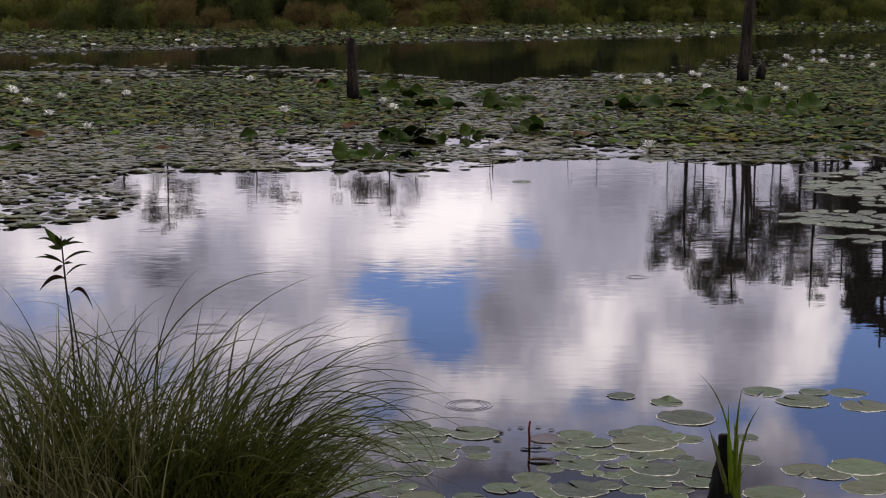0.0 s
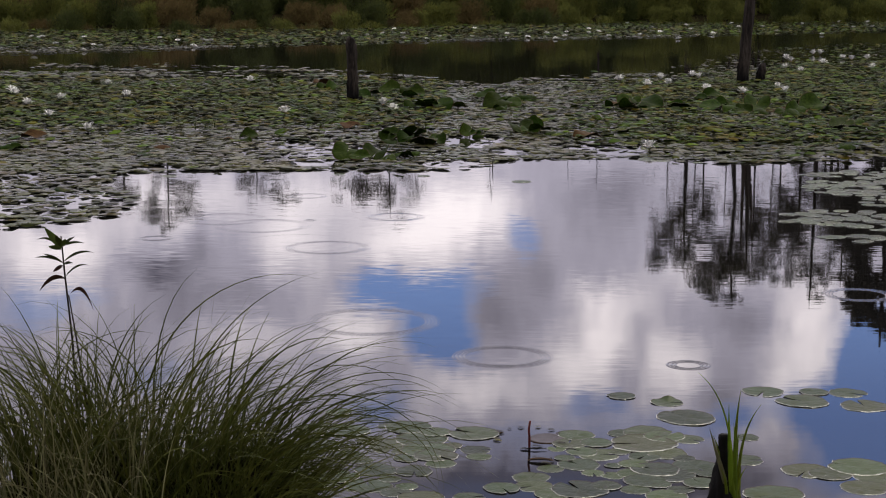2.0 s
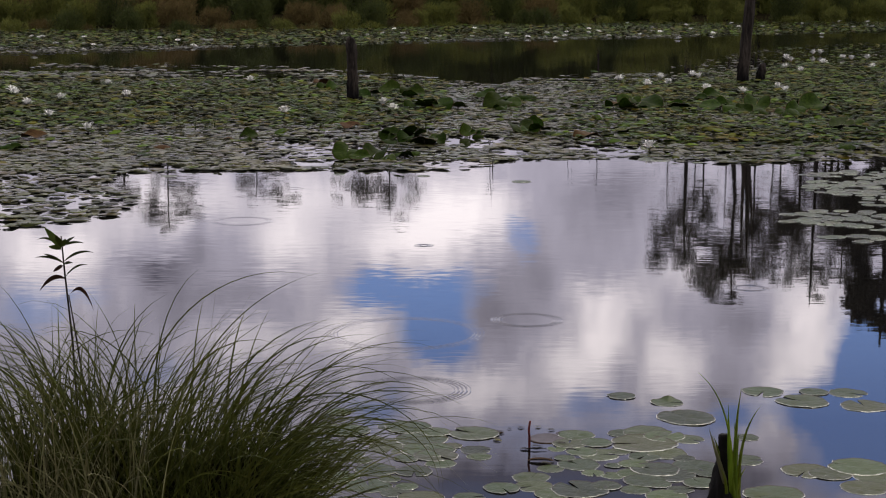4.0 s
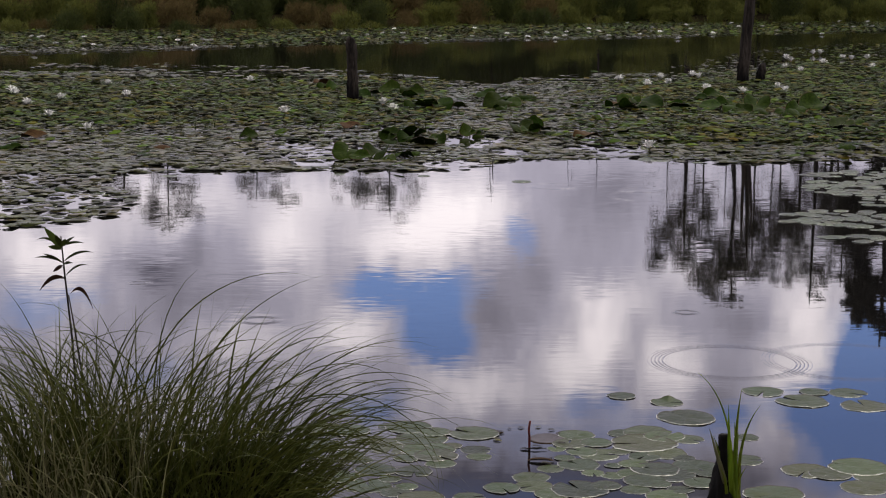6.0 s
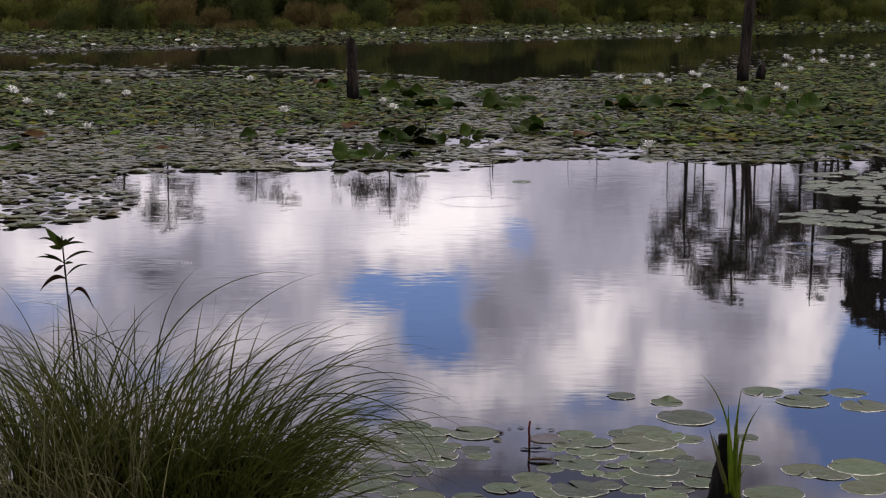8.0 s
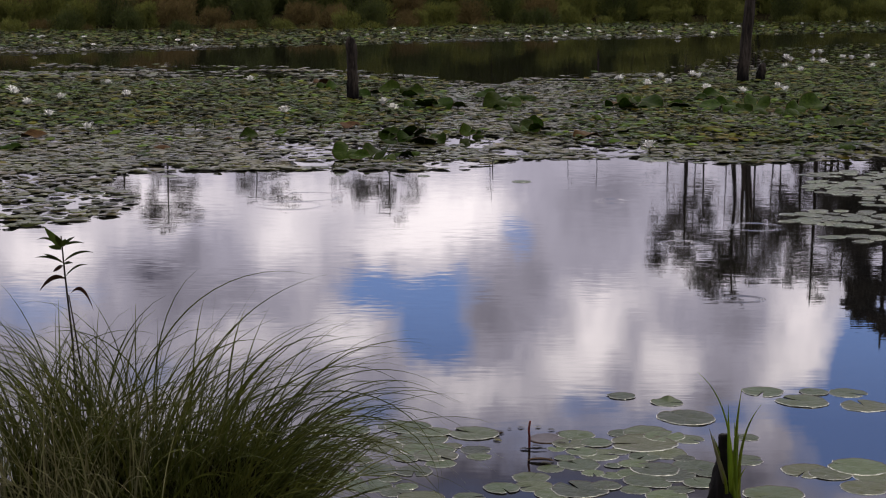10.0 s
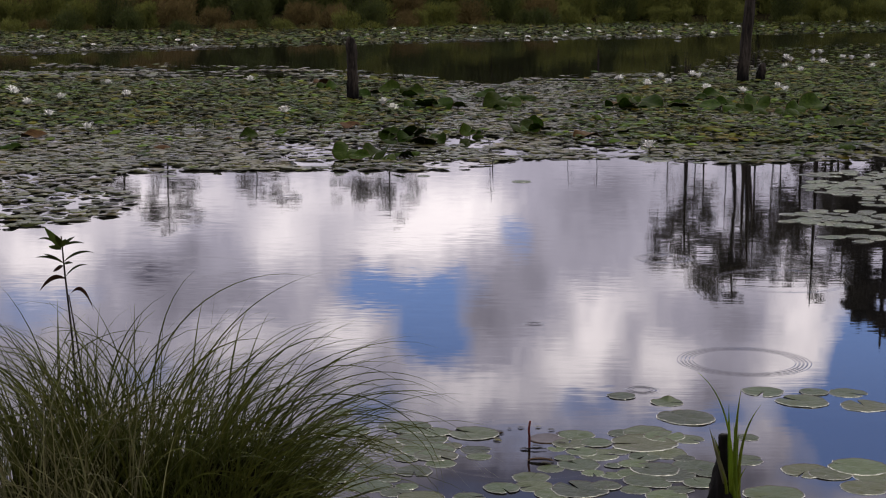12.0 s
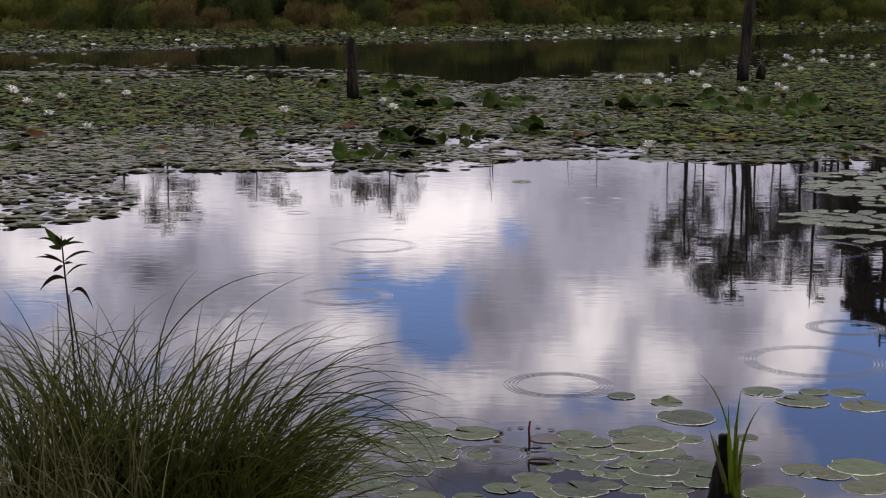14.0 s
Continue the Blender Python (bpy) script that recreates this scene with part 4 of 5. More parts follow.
def strip(points, width, mat_fold=0.3, n=12, taper=1.6):
    """A sword-shaped leaf along a smooth bow through three points."""
    a, b, c = (Vector(p) for p in points)
    mid = b * 2 - (a + c) * 0.5
    verts, faces = [], []
    for i in range(n + 1):
        s = i / n
        p = a * (1 - s) ** 2 + mid * (2 * s * (1 - s)) + c * s * s
        d = ((mid - a) * (1 - s) + (c - mid) * s).normalized()
        side = d.cross(Vector((0, 1, 0))).normalized()
        back = side.cross(d)
        w = width * 0.5 * max(0.05, 1 - s ** taper)
        verts += [p + side * w, p + back * (w * mat_fold), p - side * w, p - back * (w * mat_fold * 0.4)]
    for i in range(n):
        q = 4 * i
        faces += [(q + j, q + (j + 1) % 4, q + 4 + (j + 1) % 4, q + 4 + j) for j in range(4)]
    return verts, faces


def lance(base, tip, width, sag, face=(0, 1, 0.35)):
    """A lance-shaped leaf from base to tip, sagging by so much in its middle."""
    a, c = Vector(base), Vector(tip)
    verts, faces, n = [], [], 9
    d = (c - a).normalized()
    side = d.cross(Vector(face)).normalized()
    up = side.cross(d).normalized()
    for i in range(n + 1):
        s = i / n
        p = a.lerp(c, s) + Vector((0, 0, 4 * sag * s * (1 - s)))
        w = width * 0.5 * max(0.03, math.sin(math.pi * s ** 0.8) ** 0.8)
        verts += [p + side * w + up * (w * 0.35), p, p - side * w + up * (w * 0.35)]
    for i in range(n):
        q = 3 * i
        faces += [(q, q + 1, q + 4, q + 3), (q + 1, q + 2, q + 5, q + 4)]
    return verts, faces


def build_tussock():
    rng = random.Random(77)
    thing = new("sedge_tussock")
    thing.matrix_basis = pose(TUSSOCK[0], TUSSOCK[1], 0)
    # Root clumps stand high as dark cores for the shade between the blades.
    for hx in (-0.28, -0.18, -0.05, 0.08, 0.20, 0.30):
        clump = tube([(hx, rng.uniform(-0.06, 0.06), -0.5), (hx, rng.uniform(-0.05, 0.05), 0.06), (hx, rng.uniform(-0.05, 0.05), rng.uniform(0.16, 0.22))], [0.16, 0.13, 0.05], 9, 0.15, rng)
        part("root_clump", mesh_of("root_clump", *clump, M_SOIL), thing, "matted root clump raised as a dark core for the tussock's shade")

    def group(count, x0, x1, make, mat, label, sway):
        bl = []
        for _ in range(count):
            bx = rng.uniform(x0, x1)
            by = rng.gauss(0, 0.11)
            bl.append(make(bx, by))
        ob = part("blade_tuft", mesh_of("blade_tuft", *joined(bl), mat), thing, label)
        SWAYING.append((ob, sway))

    def upright(bx, by):
        h = (rng.gauss(0, 60) if bx > -0.25 else rng.gauss(150, 70))
        return blade((bx, by, 0), h, rng.uniform(0, 14) + 30 * abs(bx), rng.triangular(25, 160, 110), rng.triangular(0.36, 0.78, 0.58), rng.uniform(0.0052, 0.0092), 12, late=rng.uniform(1.6, 3.2), twist=rng.uniform(-1, 1), roll=rng.uniform(0, 3.1))

    def arching(bx, by):
        return blade((bx, by, 0), rng.gauss(-6, 26), rng.uniform(8, 44), rng.triangular(60, 140, 105), rng.triangular(0.36, 0.96, 0.62), rng.uniform(0.0030, 0.0054), 12, twist=rng.uniform(-1, 1), roll=rng.uniform(0, 3.1))

    def leftward(bx, by):
        return blade((bx, by, 0), rng.gauss(175, 40), rng.uniform(0, 20), rng.triangular(40, 150, 110), rng.triangular(0.46, 0.84, 0.66), rng.uniform(0.0048, 0.0078), 12, late=rng.uniform(1.7, 2.8), twist=rng.uniform(-1, 1), roll=rng.uniform(0, 3.1))

    def leftish(bx, by):
        return blade((bx, by, 0), rng.gauss(140, 80), rng.uniform(0, 15), rng.triangular(40, 170, 125), rng.triangular(0.50, 0.78, 0.66), rng.uniform(0.0052, 0.0090), 13, late=rng.uniform(1.9, 3.6), twist=rng.uniform(-1, 1), roll=rng.uniform(0, 3.1))

    def short(bx, by):
        return blade((bx, by, 0), rng.uniform(0, 360), rng.uniform(5, 55), rng.uniform(10, 70), rng.uniform(0.20, 0.42), rng.uniform(0.004, 0.007), 7)

    def sprawl(bx, by):
        return blade((bx, by, 0.02), rng.gauss(0, 45), rng.uniform(15, 60), rng.uniform(20, 75), rng.uniform(0.22, 0.46), rng.uniform(0.004, 0.007), 8, roll=rng.uniform(0, 3.1))

    def straw(bx, by):
        return blade((bx, by - 0.20, 0), rng.gauss(-120, 60), rng.uniform(0, 20), rng.uniform(10, 110), rng.uniform(0.22, 0.54), rng.uniform(0.004, 0.007), 9, twist=rng.uniform(-1.5, 1.5))

    def tallstraw(bx, by):
        return blade((bx, by - 0.1, 0), rng.uniform(0, 360), rng.uniform(0, 18), rng.uniform(20, 140), rng.uniform(0.4, 0.68), rng.uniform(0.003, 0.005), 11, late=2.2, twist=rng.uniform(-1, 1))

    for x0, x1 in ((-0.28, -0.12), (-0.14, 0.02), (0.0, 0.15), (0.12, 0.28)):
        group(56, x0, x1, upright, M_SEDGE, "upright green sedge blades", 0.35)
    for x0, x1 in ((-0.05, 0.12), (0.08, 0.22), (0.18, 0.30), (0.22, 0.34)):
        group(54, x0, x1, arching, M_SEDGE, "arching green sedge blades", 0.6)
    group(105, -0.30, 0.02, leftish, M_SEDGE, "upright green sedge blades", 0.35)
    group(85, -0.36, -0.06, leftward, M_SEDGE, "arching green sedge blades", 0.5)
    group(75, -0.52, -0.30, upright, M_SEDGE, "upright green sedge blades", 0.35)
    group(260, 0.16, 0.42, sprawl, M_SEDGE, "sprawling green sedge blades", 0.2)
    group(420, 0.02, 0.36, short, M_SEDGE, "short green sedge blades", 0.2)
    for x0, x1 in ((-0.22, -0.1), (-0.1, 0.1), (0.1, 0.32)):
        group(400, x0, x1, short, M_SEDGE, "short green sedge blades", 0.2)
    group(250, -0.52, 0.0, straw, M_STRAW, "dry straw-coloured blades", 0.2)
    group(105, -0.46, 0.10, tallstraw, M_STRAW, "dry straw-coloured blades", 0.3)
    # Single long blades that hang far out.
    for bx, head, lean, bend, ln in LONG_BLADES:
        ob = part("long_blade", mesh_of("long_blade", *blade((0, 0, 0), head, lean, bend, ln, 0.0060, 22, roll=1.3), M_SEDGE), thing, "single long arching blade", pose(bx, 0.02, 0))
        SWAYING.append((ob, 0.9))
    return tagged(thing, "dense green sedge tussock with arching blades at the water's edge", "grass")


def build_stalk():
    thing = new("tall_herb")
    base = Vector(STALK[0])
    thing.matrix_basis = Matrix.Translation((base.x, base.y, 0))
    off = Vector((base.x, base.y, 0))
    holder = part("main_stem", mesh_of("main_stem", *tube([Vector(p) - off for p in STALK], [0.0038, 0.0035, 0.0031, 0.0026, 0.002], 8), M_STALK), thing)
    part("side_stem", mesh_of("side_stem", *tube([Vector(p) - off for p in STALK_SIDE], [0.0034, 0.003, 0.0026, 0.0016], 8), M_STALK), thing)
    for name, mat, rows in (("leaf", M_STALKLEAF, HERB_LEAVES), ("young_leaf", M_TOPLEAF, HERB_TOP)):
        for ax, az, cx, cz, dy, w, sag in rows:
            a, c = Vector((ax, base.y, az)) - off, Vector((cx, base.y + dy, cz)) - off
            part(name, mesh_of(name, *lance(a, c, w, sag), M_UNDER if w > 0.0124 and name == "leaf" else mat), holder, "yellow-green young leaf" if name == "young_leaf" else "")
    SWAYING.append((thing, 0.12))
    return tagged(thing, "dark-stemmed herb with whorls of narrow leaves beside the sedge", "plant")


def build_stump():
    thing = dead_post("tree_stump", STUMP, STUMP_R, "black soaked stump with sword leaves growing on it", "stump", M_BLACKWOOD, 0)
    plant = new("sword_leaf_plant")
    base = Vector(STUMP[0])
    plant.matrix_basis = Matrix.Translation((base.x, base.y - 0.03, 0))
    for k, (a, b, c, w) in enumerate(SWORDS):
        off = Vector((base.x, base.y - 0.03, 0))
        lean = 0.01 * ((k * 7) % 5 - 2)
        pts = [Vector((a[0], base.y - 0.035, a[1])) - off, Vector((b[0], base.y - 0.035 + lean, b[1])) - off, Vector((c[0], base.y - 0.03 + 2 * lean, c[1])) - off]
        ob = part("sword_leaf", mesh_of("sword_leaf", *strip(pts, w), M_STRAW if k == 4 else M_IRIS), plant, "half-dry pale sword leaf" if k == 4 else "")
        SWAYING.append((ob, 0.25))
    tagged(plant, "bright green sword-leaved plant growing on the stump", "plant")
    return thing


def build_litter():
    """Bits of dead leaf and twig afloat between the pads."""
    rng = random.Random(3)
    for x, y, size, mat_i, turn in LITTER:
        mat = (M_BROWN, M_STALK, M_STRAW)[mat_i]
        thing = new("floating_leaf_scrap")
        thing.matrix_basis = pose(x, y, 0.004, rng.uniform(-4, 4), rng.uniform(-4, 4), turn)
        v, f = lance((-size / 2, 0, 0), (size / 2, 0, 0.0), size * 0.26, size * 0.03, (0, 0.1, 1))
        v2 = [(p.x, p.y, p.z - 0.003) for p in v]
        part("scrap", mesh_of("scrap", *joined([(v, f), (v2, f)]), mat), thing)
        tagged(thing, "curled dead leaf scrap floating among the pads", "leaf", "floating scraps")
    stick = new("red_stem")
    stick.matrix_basis = pose(STICK[0], STICK[1], 0)
    part("shoot", mesh_of("shoot", *tube([(0, 0, -0.12), (0.001, 0, 0.03), (-0.001, 0.0, 0.06), (0.003, 0, STICK[2])], [0.0042, 0.004, 0.0038, 0.0034], 8), M_RED), stick)
    tagged(stick, "red upright shoot standing out of the water", "stem")
    twig = new("twig")
    twig.matrix_basis = pose(STICK[0] + 0.005, STICK[1] - 0.035, 0.004)
    part("wood", mesh_of("wood", *tube([(-0.02, 0, 0), (0.01, 0.004, 0.003), (0.05, 0.0, 0.001)], [0.002, 0.0026, 0.0012], 6), M_STALK), twig)
    tagged(twig, "thin dark twig floating on the water", "twig")


def build_curled_pad():
    """A loose pad whose far side has dried and curled up into lobes."""
    v, f, s = pad_shape(random.Random(6), 46, (0.0, 0.3, 0.6, 0.88, 0.965, 1.0), 0.008, 6, 0.022)
    lifted = []
    for px, py, pz in v:
        up = max(0.0, py - 0.05) ** 1.4 * (0.13 + 0.12 * math.sin(4.5 * px + 0.8)) + max(0.0, -px - 0.6) * 0.12
        lifted.append((px, py - 0.25 * up, pz + up))
    ob = new("lily_pad", mesh_of("lily_pad", lifted, f, M_PAD, M_RIM, M_EDGE, slots=s))
    ob.matrix_basis = pose(CURLED[0], CURLED[1], 0.001) @ Matrix.Diagonal((CURLED[2], CURLED[2], CURLED[2], 1))
    tagged(ob, "torn green lily pad with its edge curled up", "lily pad", "lily pads by the near bank")


def build_drowned_pads():
    """Dead pads lying just awash, with a film of water on them."""
    for x, y, r, turn in DROWNED:
        v, f, s = pad_shape(random.Random(int(turn)), 46, (0.0, 0.5, 0.88, 1.0), 0.02, 2, 0.05)
        ob = new("lily_pad", mesh_of("lily_pad", v, f, M_WET, M_BROWN, slots=s))
        ob.matrix_basis = pose(x, y, 0.0012, 0, 0, turn) @ Matrix.Diagonal((r, r, r, 1))
        tagged(ob, "dead pinkish-brown lily pad lying awash", "lily pad", "lily pads by the near bank")


def build_reeds():
    """Thin green and pale shoots standing in the mat."""
    rng = random.Random(8)
    for x, y, count, high, mat_i in REEDS:
        thing = new("reed_tuft")
        thing.matrix_basis = pose(x, y, 0)
        for _ in range(count):
            b = blade((rng.gauss(0, 0.07), rng.gauss(0, 0.05), -0.05), rng.uniform(0, 360), rng.uniform(0, 14), rng.uniform(0, 25), high * rng.uniform(0.6, 1.1), 0.009, 5)
            part("shoot", mesh_of("shoot", *b, (M_RAISED, M_RIM, M_STALK)[mat_i]), thing)
        tagged(thing, ("green", "pale", "dark")[mat_i] + " thin shoots standing between the lily pads", "reeds", "reed tufts")


TUSSOCK = (-0.809, 4.469)
LONG_BLADES = [
    (-0.004, 0, -8.255, 119.301, 1.025), (0.032, 0, 6.037, 74.214, 0.914), (0.056, 0, 4.128, 48.227, 0.686),
    (0.102, 0, 14.65, 55.286, 0.755), (0.126, 0, 12.772, 83.925, 0.81), (0.172, 0, 17.472, 78.443, 0.759),
    (0.203, 0, 5.74, 139.537, 0.846), (0.227, 0, 15.999, 113.366, 0.836), (0.235, 0, 23.127, 102.773, 0.78),
    (0.242, 0, 21.295, 174.946, 0.857), (0.211, 0, 18.298, 168.124, 0.715), (0.009, 0, 4.141, -1.421, 0.596),
    (-0.24, 180, -2.645, 47.632, 0.636), (-0.077, 180, -11.455, 50.536, 0.693), (-0.116, 180, -36.014, 163.121, 0.816),
    (-0.162, 0, -31.99, 151.976, 0.793), (-0.077, 0, 7.614, 4.053, 0.496), (0.102, 0, 5.071, 11.143, 0.548),
    (-0.022, 0, 3.311, 58.437, 0.702), (-0.225, 180, 3.384, -6.164, 0.628), (-0.178, 0, 11.698, -22.984, 0.601),
    (0.149, 0, 36.09, 130.46, 0.819), (0.068, 0, 26.11, 165.56, 1.09), (0.158, 0, 48.99, 21.79, 0.702), (0.335, 0, 7.97, 127.49, 0.752),]
STALK = [(-1.013, 4.62, -0.051), (-1.022, 4.62, 0.247), (-1.032, 4.62, 0.506), (-1.047, 4.62, 0.697), (-1.053, 4.62, 0.795)]
STALK_SIDE = [(-0.972, 4.6, -0.044), (-0.988, 4.6, 0.284), (-1.018, 4.6, 0.526), (-1.033, 4.6, 0.634)]
HERB_LEAVES = [
    (-1.054, 0.761, -1.119, 0.786, 0, 0.008, 0.013), (-1.052, 0.767, -0.988, 0.777, -0.01, 0.008, 0.006), (-1.052, 0.767, -1.022, 0.789, 0.03, 0.009, 0.002),
    (-1.048, 0.72, -1.127, 0.735, 0, 0.008, 0.008), (-1.05, 0.72, -1.098, 0.751, -0.03, 0.009, 0.003), (-1.049, 0.723, -0.966, 0.747, 0.01, 0.008, 0.013),
    (-1.048, 0.716, -1.013, 0.726, -0.04, 0.009, 0.003), (-1.043, 0.675, -1.113, 0.645, -0.02, 0.014, 0.019), (-1.045, 0.682, -0.983, 0.71, 0.02, 0.006, 0.013),
    (-1.034, 0.631, -0.966, 0.592, -0.02, 0.013, 0.035), (-1.05, 0.713, -1.072, 0.701, -0.03, 0.013, 0),]
HERB_TOP = [
    (-1.054, 0.761, -1.093, 0.822, -0.02, 0.022, 0), (-1.054, 0.764, -1.059, 0.805, -0.04, 0.017, 0), (-1.053, 0.764, -1.034, 0.792, -0.03, 0.014, 0),
    (-1.054, 0.758, -1.079, 0.773, -0.04, 0.019, 0),]
STUMP = [(0.812, 4.706, -0.3), (0.811, 4.706, -0.02), (0.811, 4.706, 0.022), (0.813, 4.706, 0.066), (0.811, 4.706, 0.138), (0.806, 4.706, 0.173), (0.803, 4.706, 0.208)]
STUMP_R = [0.062, 0.058, 0.0475, 0.038, 0.025, 0.0175, 0.0125]
SWORDS = [
    ((0.829, 0.025), (0.812, 0.175), (0.803, 0.313), 0.0180), ((0.838, 0.025), (0.832, 0.2), (0.846, 0.352), 0.0154),
    ((0.846, 0.025), (0.856, 0.185), (0.910, 0.292), 0.0114), ((0.827, 0.025), (0.801, 0.266), (0.716, 0.403), 0.0077),
    ((0.815, 0.045), (0.782, 0.155), (0.760, 0.228), 0.0156), ((0.835, 0.02), (0.829, 0.166), (0.820, 0.262), 0.0132),
    ((0.829, 0.02), (0.835, 0.15), (0.842, 0.224), 0.0132), ((0.817, 0.025), (0.794, 0.141), (0.774, 0.203), 0.0120),
    ((0.834, 0.016), (0.823, 0.1), (0.809, 0.18), 0.0144), ((0.843, 0.016), (0.848, 0.1), (0.853, 0.165), 0.0120),
    ((0.811, 0.016), (0.803, 0.083), (0.783, 0.131), 0.0108), ((0.838, 0.016), (0.845, 0.08), (0.866, 0.120), 0.0084),]
LITTER = [
    (0.263, 5.543, 0.026, 1, 0), (0.322, 5.55, 0.026, 2, 5), (0.224, 5.529, 0.017, 1, 0), (0.305, 5.313, 0.038, 1, 3),
    (0.262, 5.28, 0.033, 1, 0), (0.291, 5.189, 0.021, 1, 10), (0.308, 5.145, 0.088, 0, -4), (0.178, 5.381, 0.033, 2, 160),
    (0.194, 5.472, 0.025, 0, 10), (0.191, 5.493, 0.028, 1, 10), (0.178, 5.402, 0.033, 1, 200), (0.364, 5.514, 0.028, 1, 5),
    (0.384, 5.472, 0.023, 0, 40), (0.383, 5.347, 0.036, 1, 160), (0.324, 5.114, 0.045, 1, -10), (0.4, 5.139, 0.024, 1, 30),
    (0.341, 5.177, 0.019, 1, 80), (0.202, 4.82, 0.02, 1, 0), (-2.319, 10.369, 0.079, 0, 0), (-2.511, 10.296, 0.104, 1, 4),
    (-2.128, 10.644, 0.134, 0, 0),]
DROWNED = [
    (0.342, 5.409, 0.061, 30),]
CURLED = (0.801, 5.888, 0.058)
STICK = (0.278, 5.307, 0.088)
REEDS = [
    (-2.375, 16.978, 12, 0.193, 0), (0.201, 16.725, 14, 0.145, 1), (-0.274, 16.725, 8, 0.168, 0), (-0.498, 15.04, 10, 0.08, 1),
    (-0.749, 15.563, 6, 0.073, 1), (2.127, 10.748, 1, 0.108, 2), (0.375, 13.333, 1, 0.277, 2), (1.255, 14.091, 1, 0.104, 2),
    (0.45, 15.672, 3, 0.084, 2), (0.231, 15.04, 2, 0.101, 2), (4.422, 21.222, 6, 0.184, 0), (-5.104, 22.269, 5, 0.148, 0),]


build_tussock()
build_stalk()
build_stump()
build_litter()
build_curled_pad()
build_drowned_pads()
build_reeds()



# ---------------------------------------------------------------- far bank: shrubs, grass, trees
def leaf_cloud(rng, lobes, count, size, upright=0.6):
    """Many small leaves spread through rounded lobes (x, y, z, radius)."""
    verts, faces = [], []
    weights = [l[3] ** 2 for l in lobes]
    for lx, ly, lz, lr in rng.choices(lobes, weights, k=count):
        d = Vector((rng.gauss(0, 1), rng.gauss(0, 1), rng.gauss(0, 1))).normalized() * (lr * rng.random() ** 0.45)
        c = Vector((lx, ly, lz)) + Vector((d.x, d.y, d.z * 0.8))
        u = Vector((rng.gauss(0, 1), rng.gauss(0, 1), rng.gauss(0, upright))).normalized()
        w = u.orthogonal().normalized()
        w = (w * math.cos(rng.uniform(0, 6.3)) + u.cross(w) * math.sin(rng.uniform(0, 6.3))).normalized()
        s = size * rng.uniform(0.6, 1.4)
        o = len(verts)
        verts += [c - u * s, c + w * s * 0.45, c + u * s, c - w * s * 0.45]
        faces.append((o, o + 1, o + 2, o + 3))
    return verts, faces


def spray_cloud(rng, lobes, count, size):
    """Slim leafy sprays that point up and outwards from rounded lobes (x, y, z, radius)."""
    verts, faces = [], []
    weights = [l[3] ** 2 for l in lobes]
    for lx, ly, lz, lr in rng.choices(lobes, weights, k=count):
        d = Vector((rng.gauss(0, 1), rng.gauss(0, 1), rng.gauss(0, 1))).normalized()
        c = Vector((lx, ly, lz)) + Vector((d.x, d.y, d.z * 0.85)) * (lr * rng.random() ** 0.4)
        u = (d * 0.7 + Vector((rng.gauss(0, 0.3), rng.gauss(0, 0.3), 0.9))).normalized()
        w = u.orthogonal().normalized()
        a = rng.uniform(0, 6.3)
        w = w * math.cos(a) + u.cross(w) * math.sin(a)
        s = size * rng.uniform(0.5, 1.5)
        o = len(verts)
        verts += [c - u * s, c + w * s * 0.11, c + u * s + Vector((d.x, d.y, -0.3)) * (s * 0.3), c - w * s * 0.11]
        faces.append((o, o + 1, o + 2, o + 3))
    return verts, faces


def shrub_master(seed, high, wide, mat, label, leaves=4200, size=0.11):
    rng = random.Random(seed)
    thing = new("shrub")
    stems, lobes = [], []
    for i in range(7):
        a, lean = rng.uniform(0, 6.28), rng.uniform(0.1, 0.5) * wide
        h = high * rng.uniform(0.55, 0.95)
        tip = (math.cos(a) * lean, math.sin(a) * lean, h)
        stems.append(tube([(0, 0, -0.2), (tip[0] * 0.4, tip[1] * 0.4, h * 0.5), tip], [0.03, 0.02, 0.006], 5))
        lobes.append((tip[0], tip[1], h * 0.9, 0.30 * wide * rng.uniform(0.7, 1.2)))
        lobes.append((tip[0] * 0.8, tip[1] * 0.8, h * 0.5, 0.34 * wide * rng.uniform(0.7, 1.2)))
        lobes.append((tip[0] * 1.1, tip[1] * 1.1, h * 0.2, 0.26 * wide))
    part("woody_base", mesh_of("woody_base", *joined(stems), M_BARK), thing)
    part("crown", mesh_of("crown", *spray_cloud(rng, lobes, leaves, size), mat, smooth=False), thing)
    return tagged(thing, label, "shrub", "shrubs on the far bank")


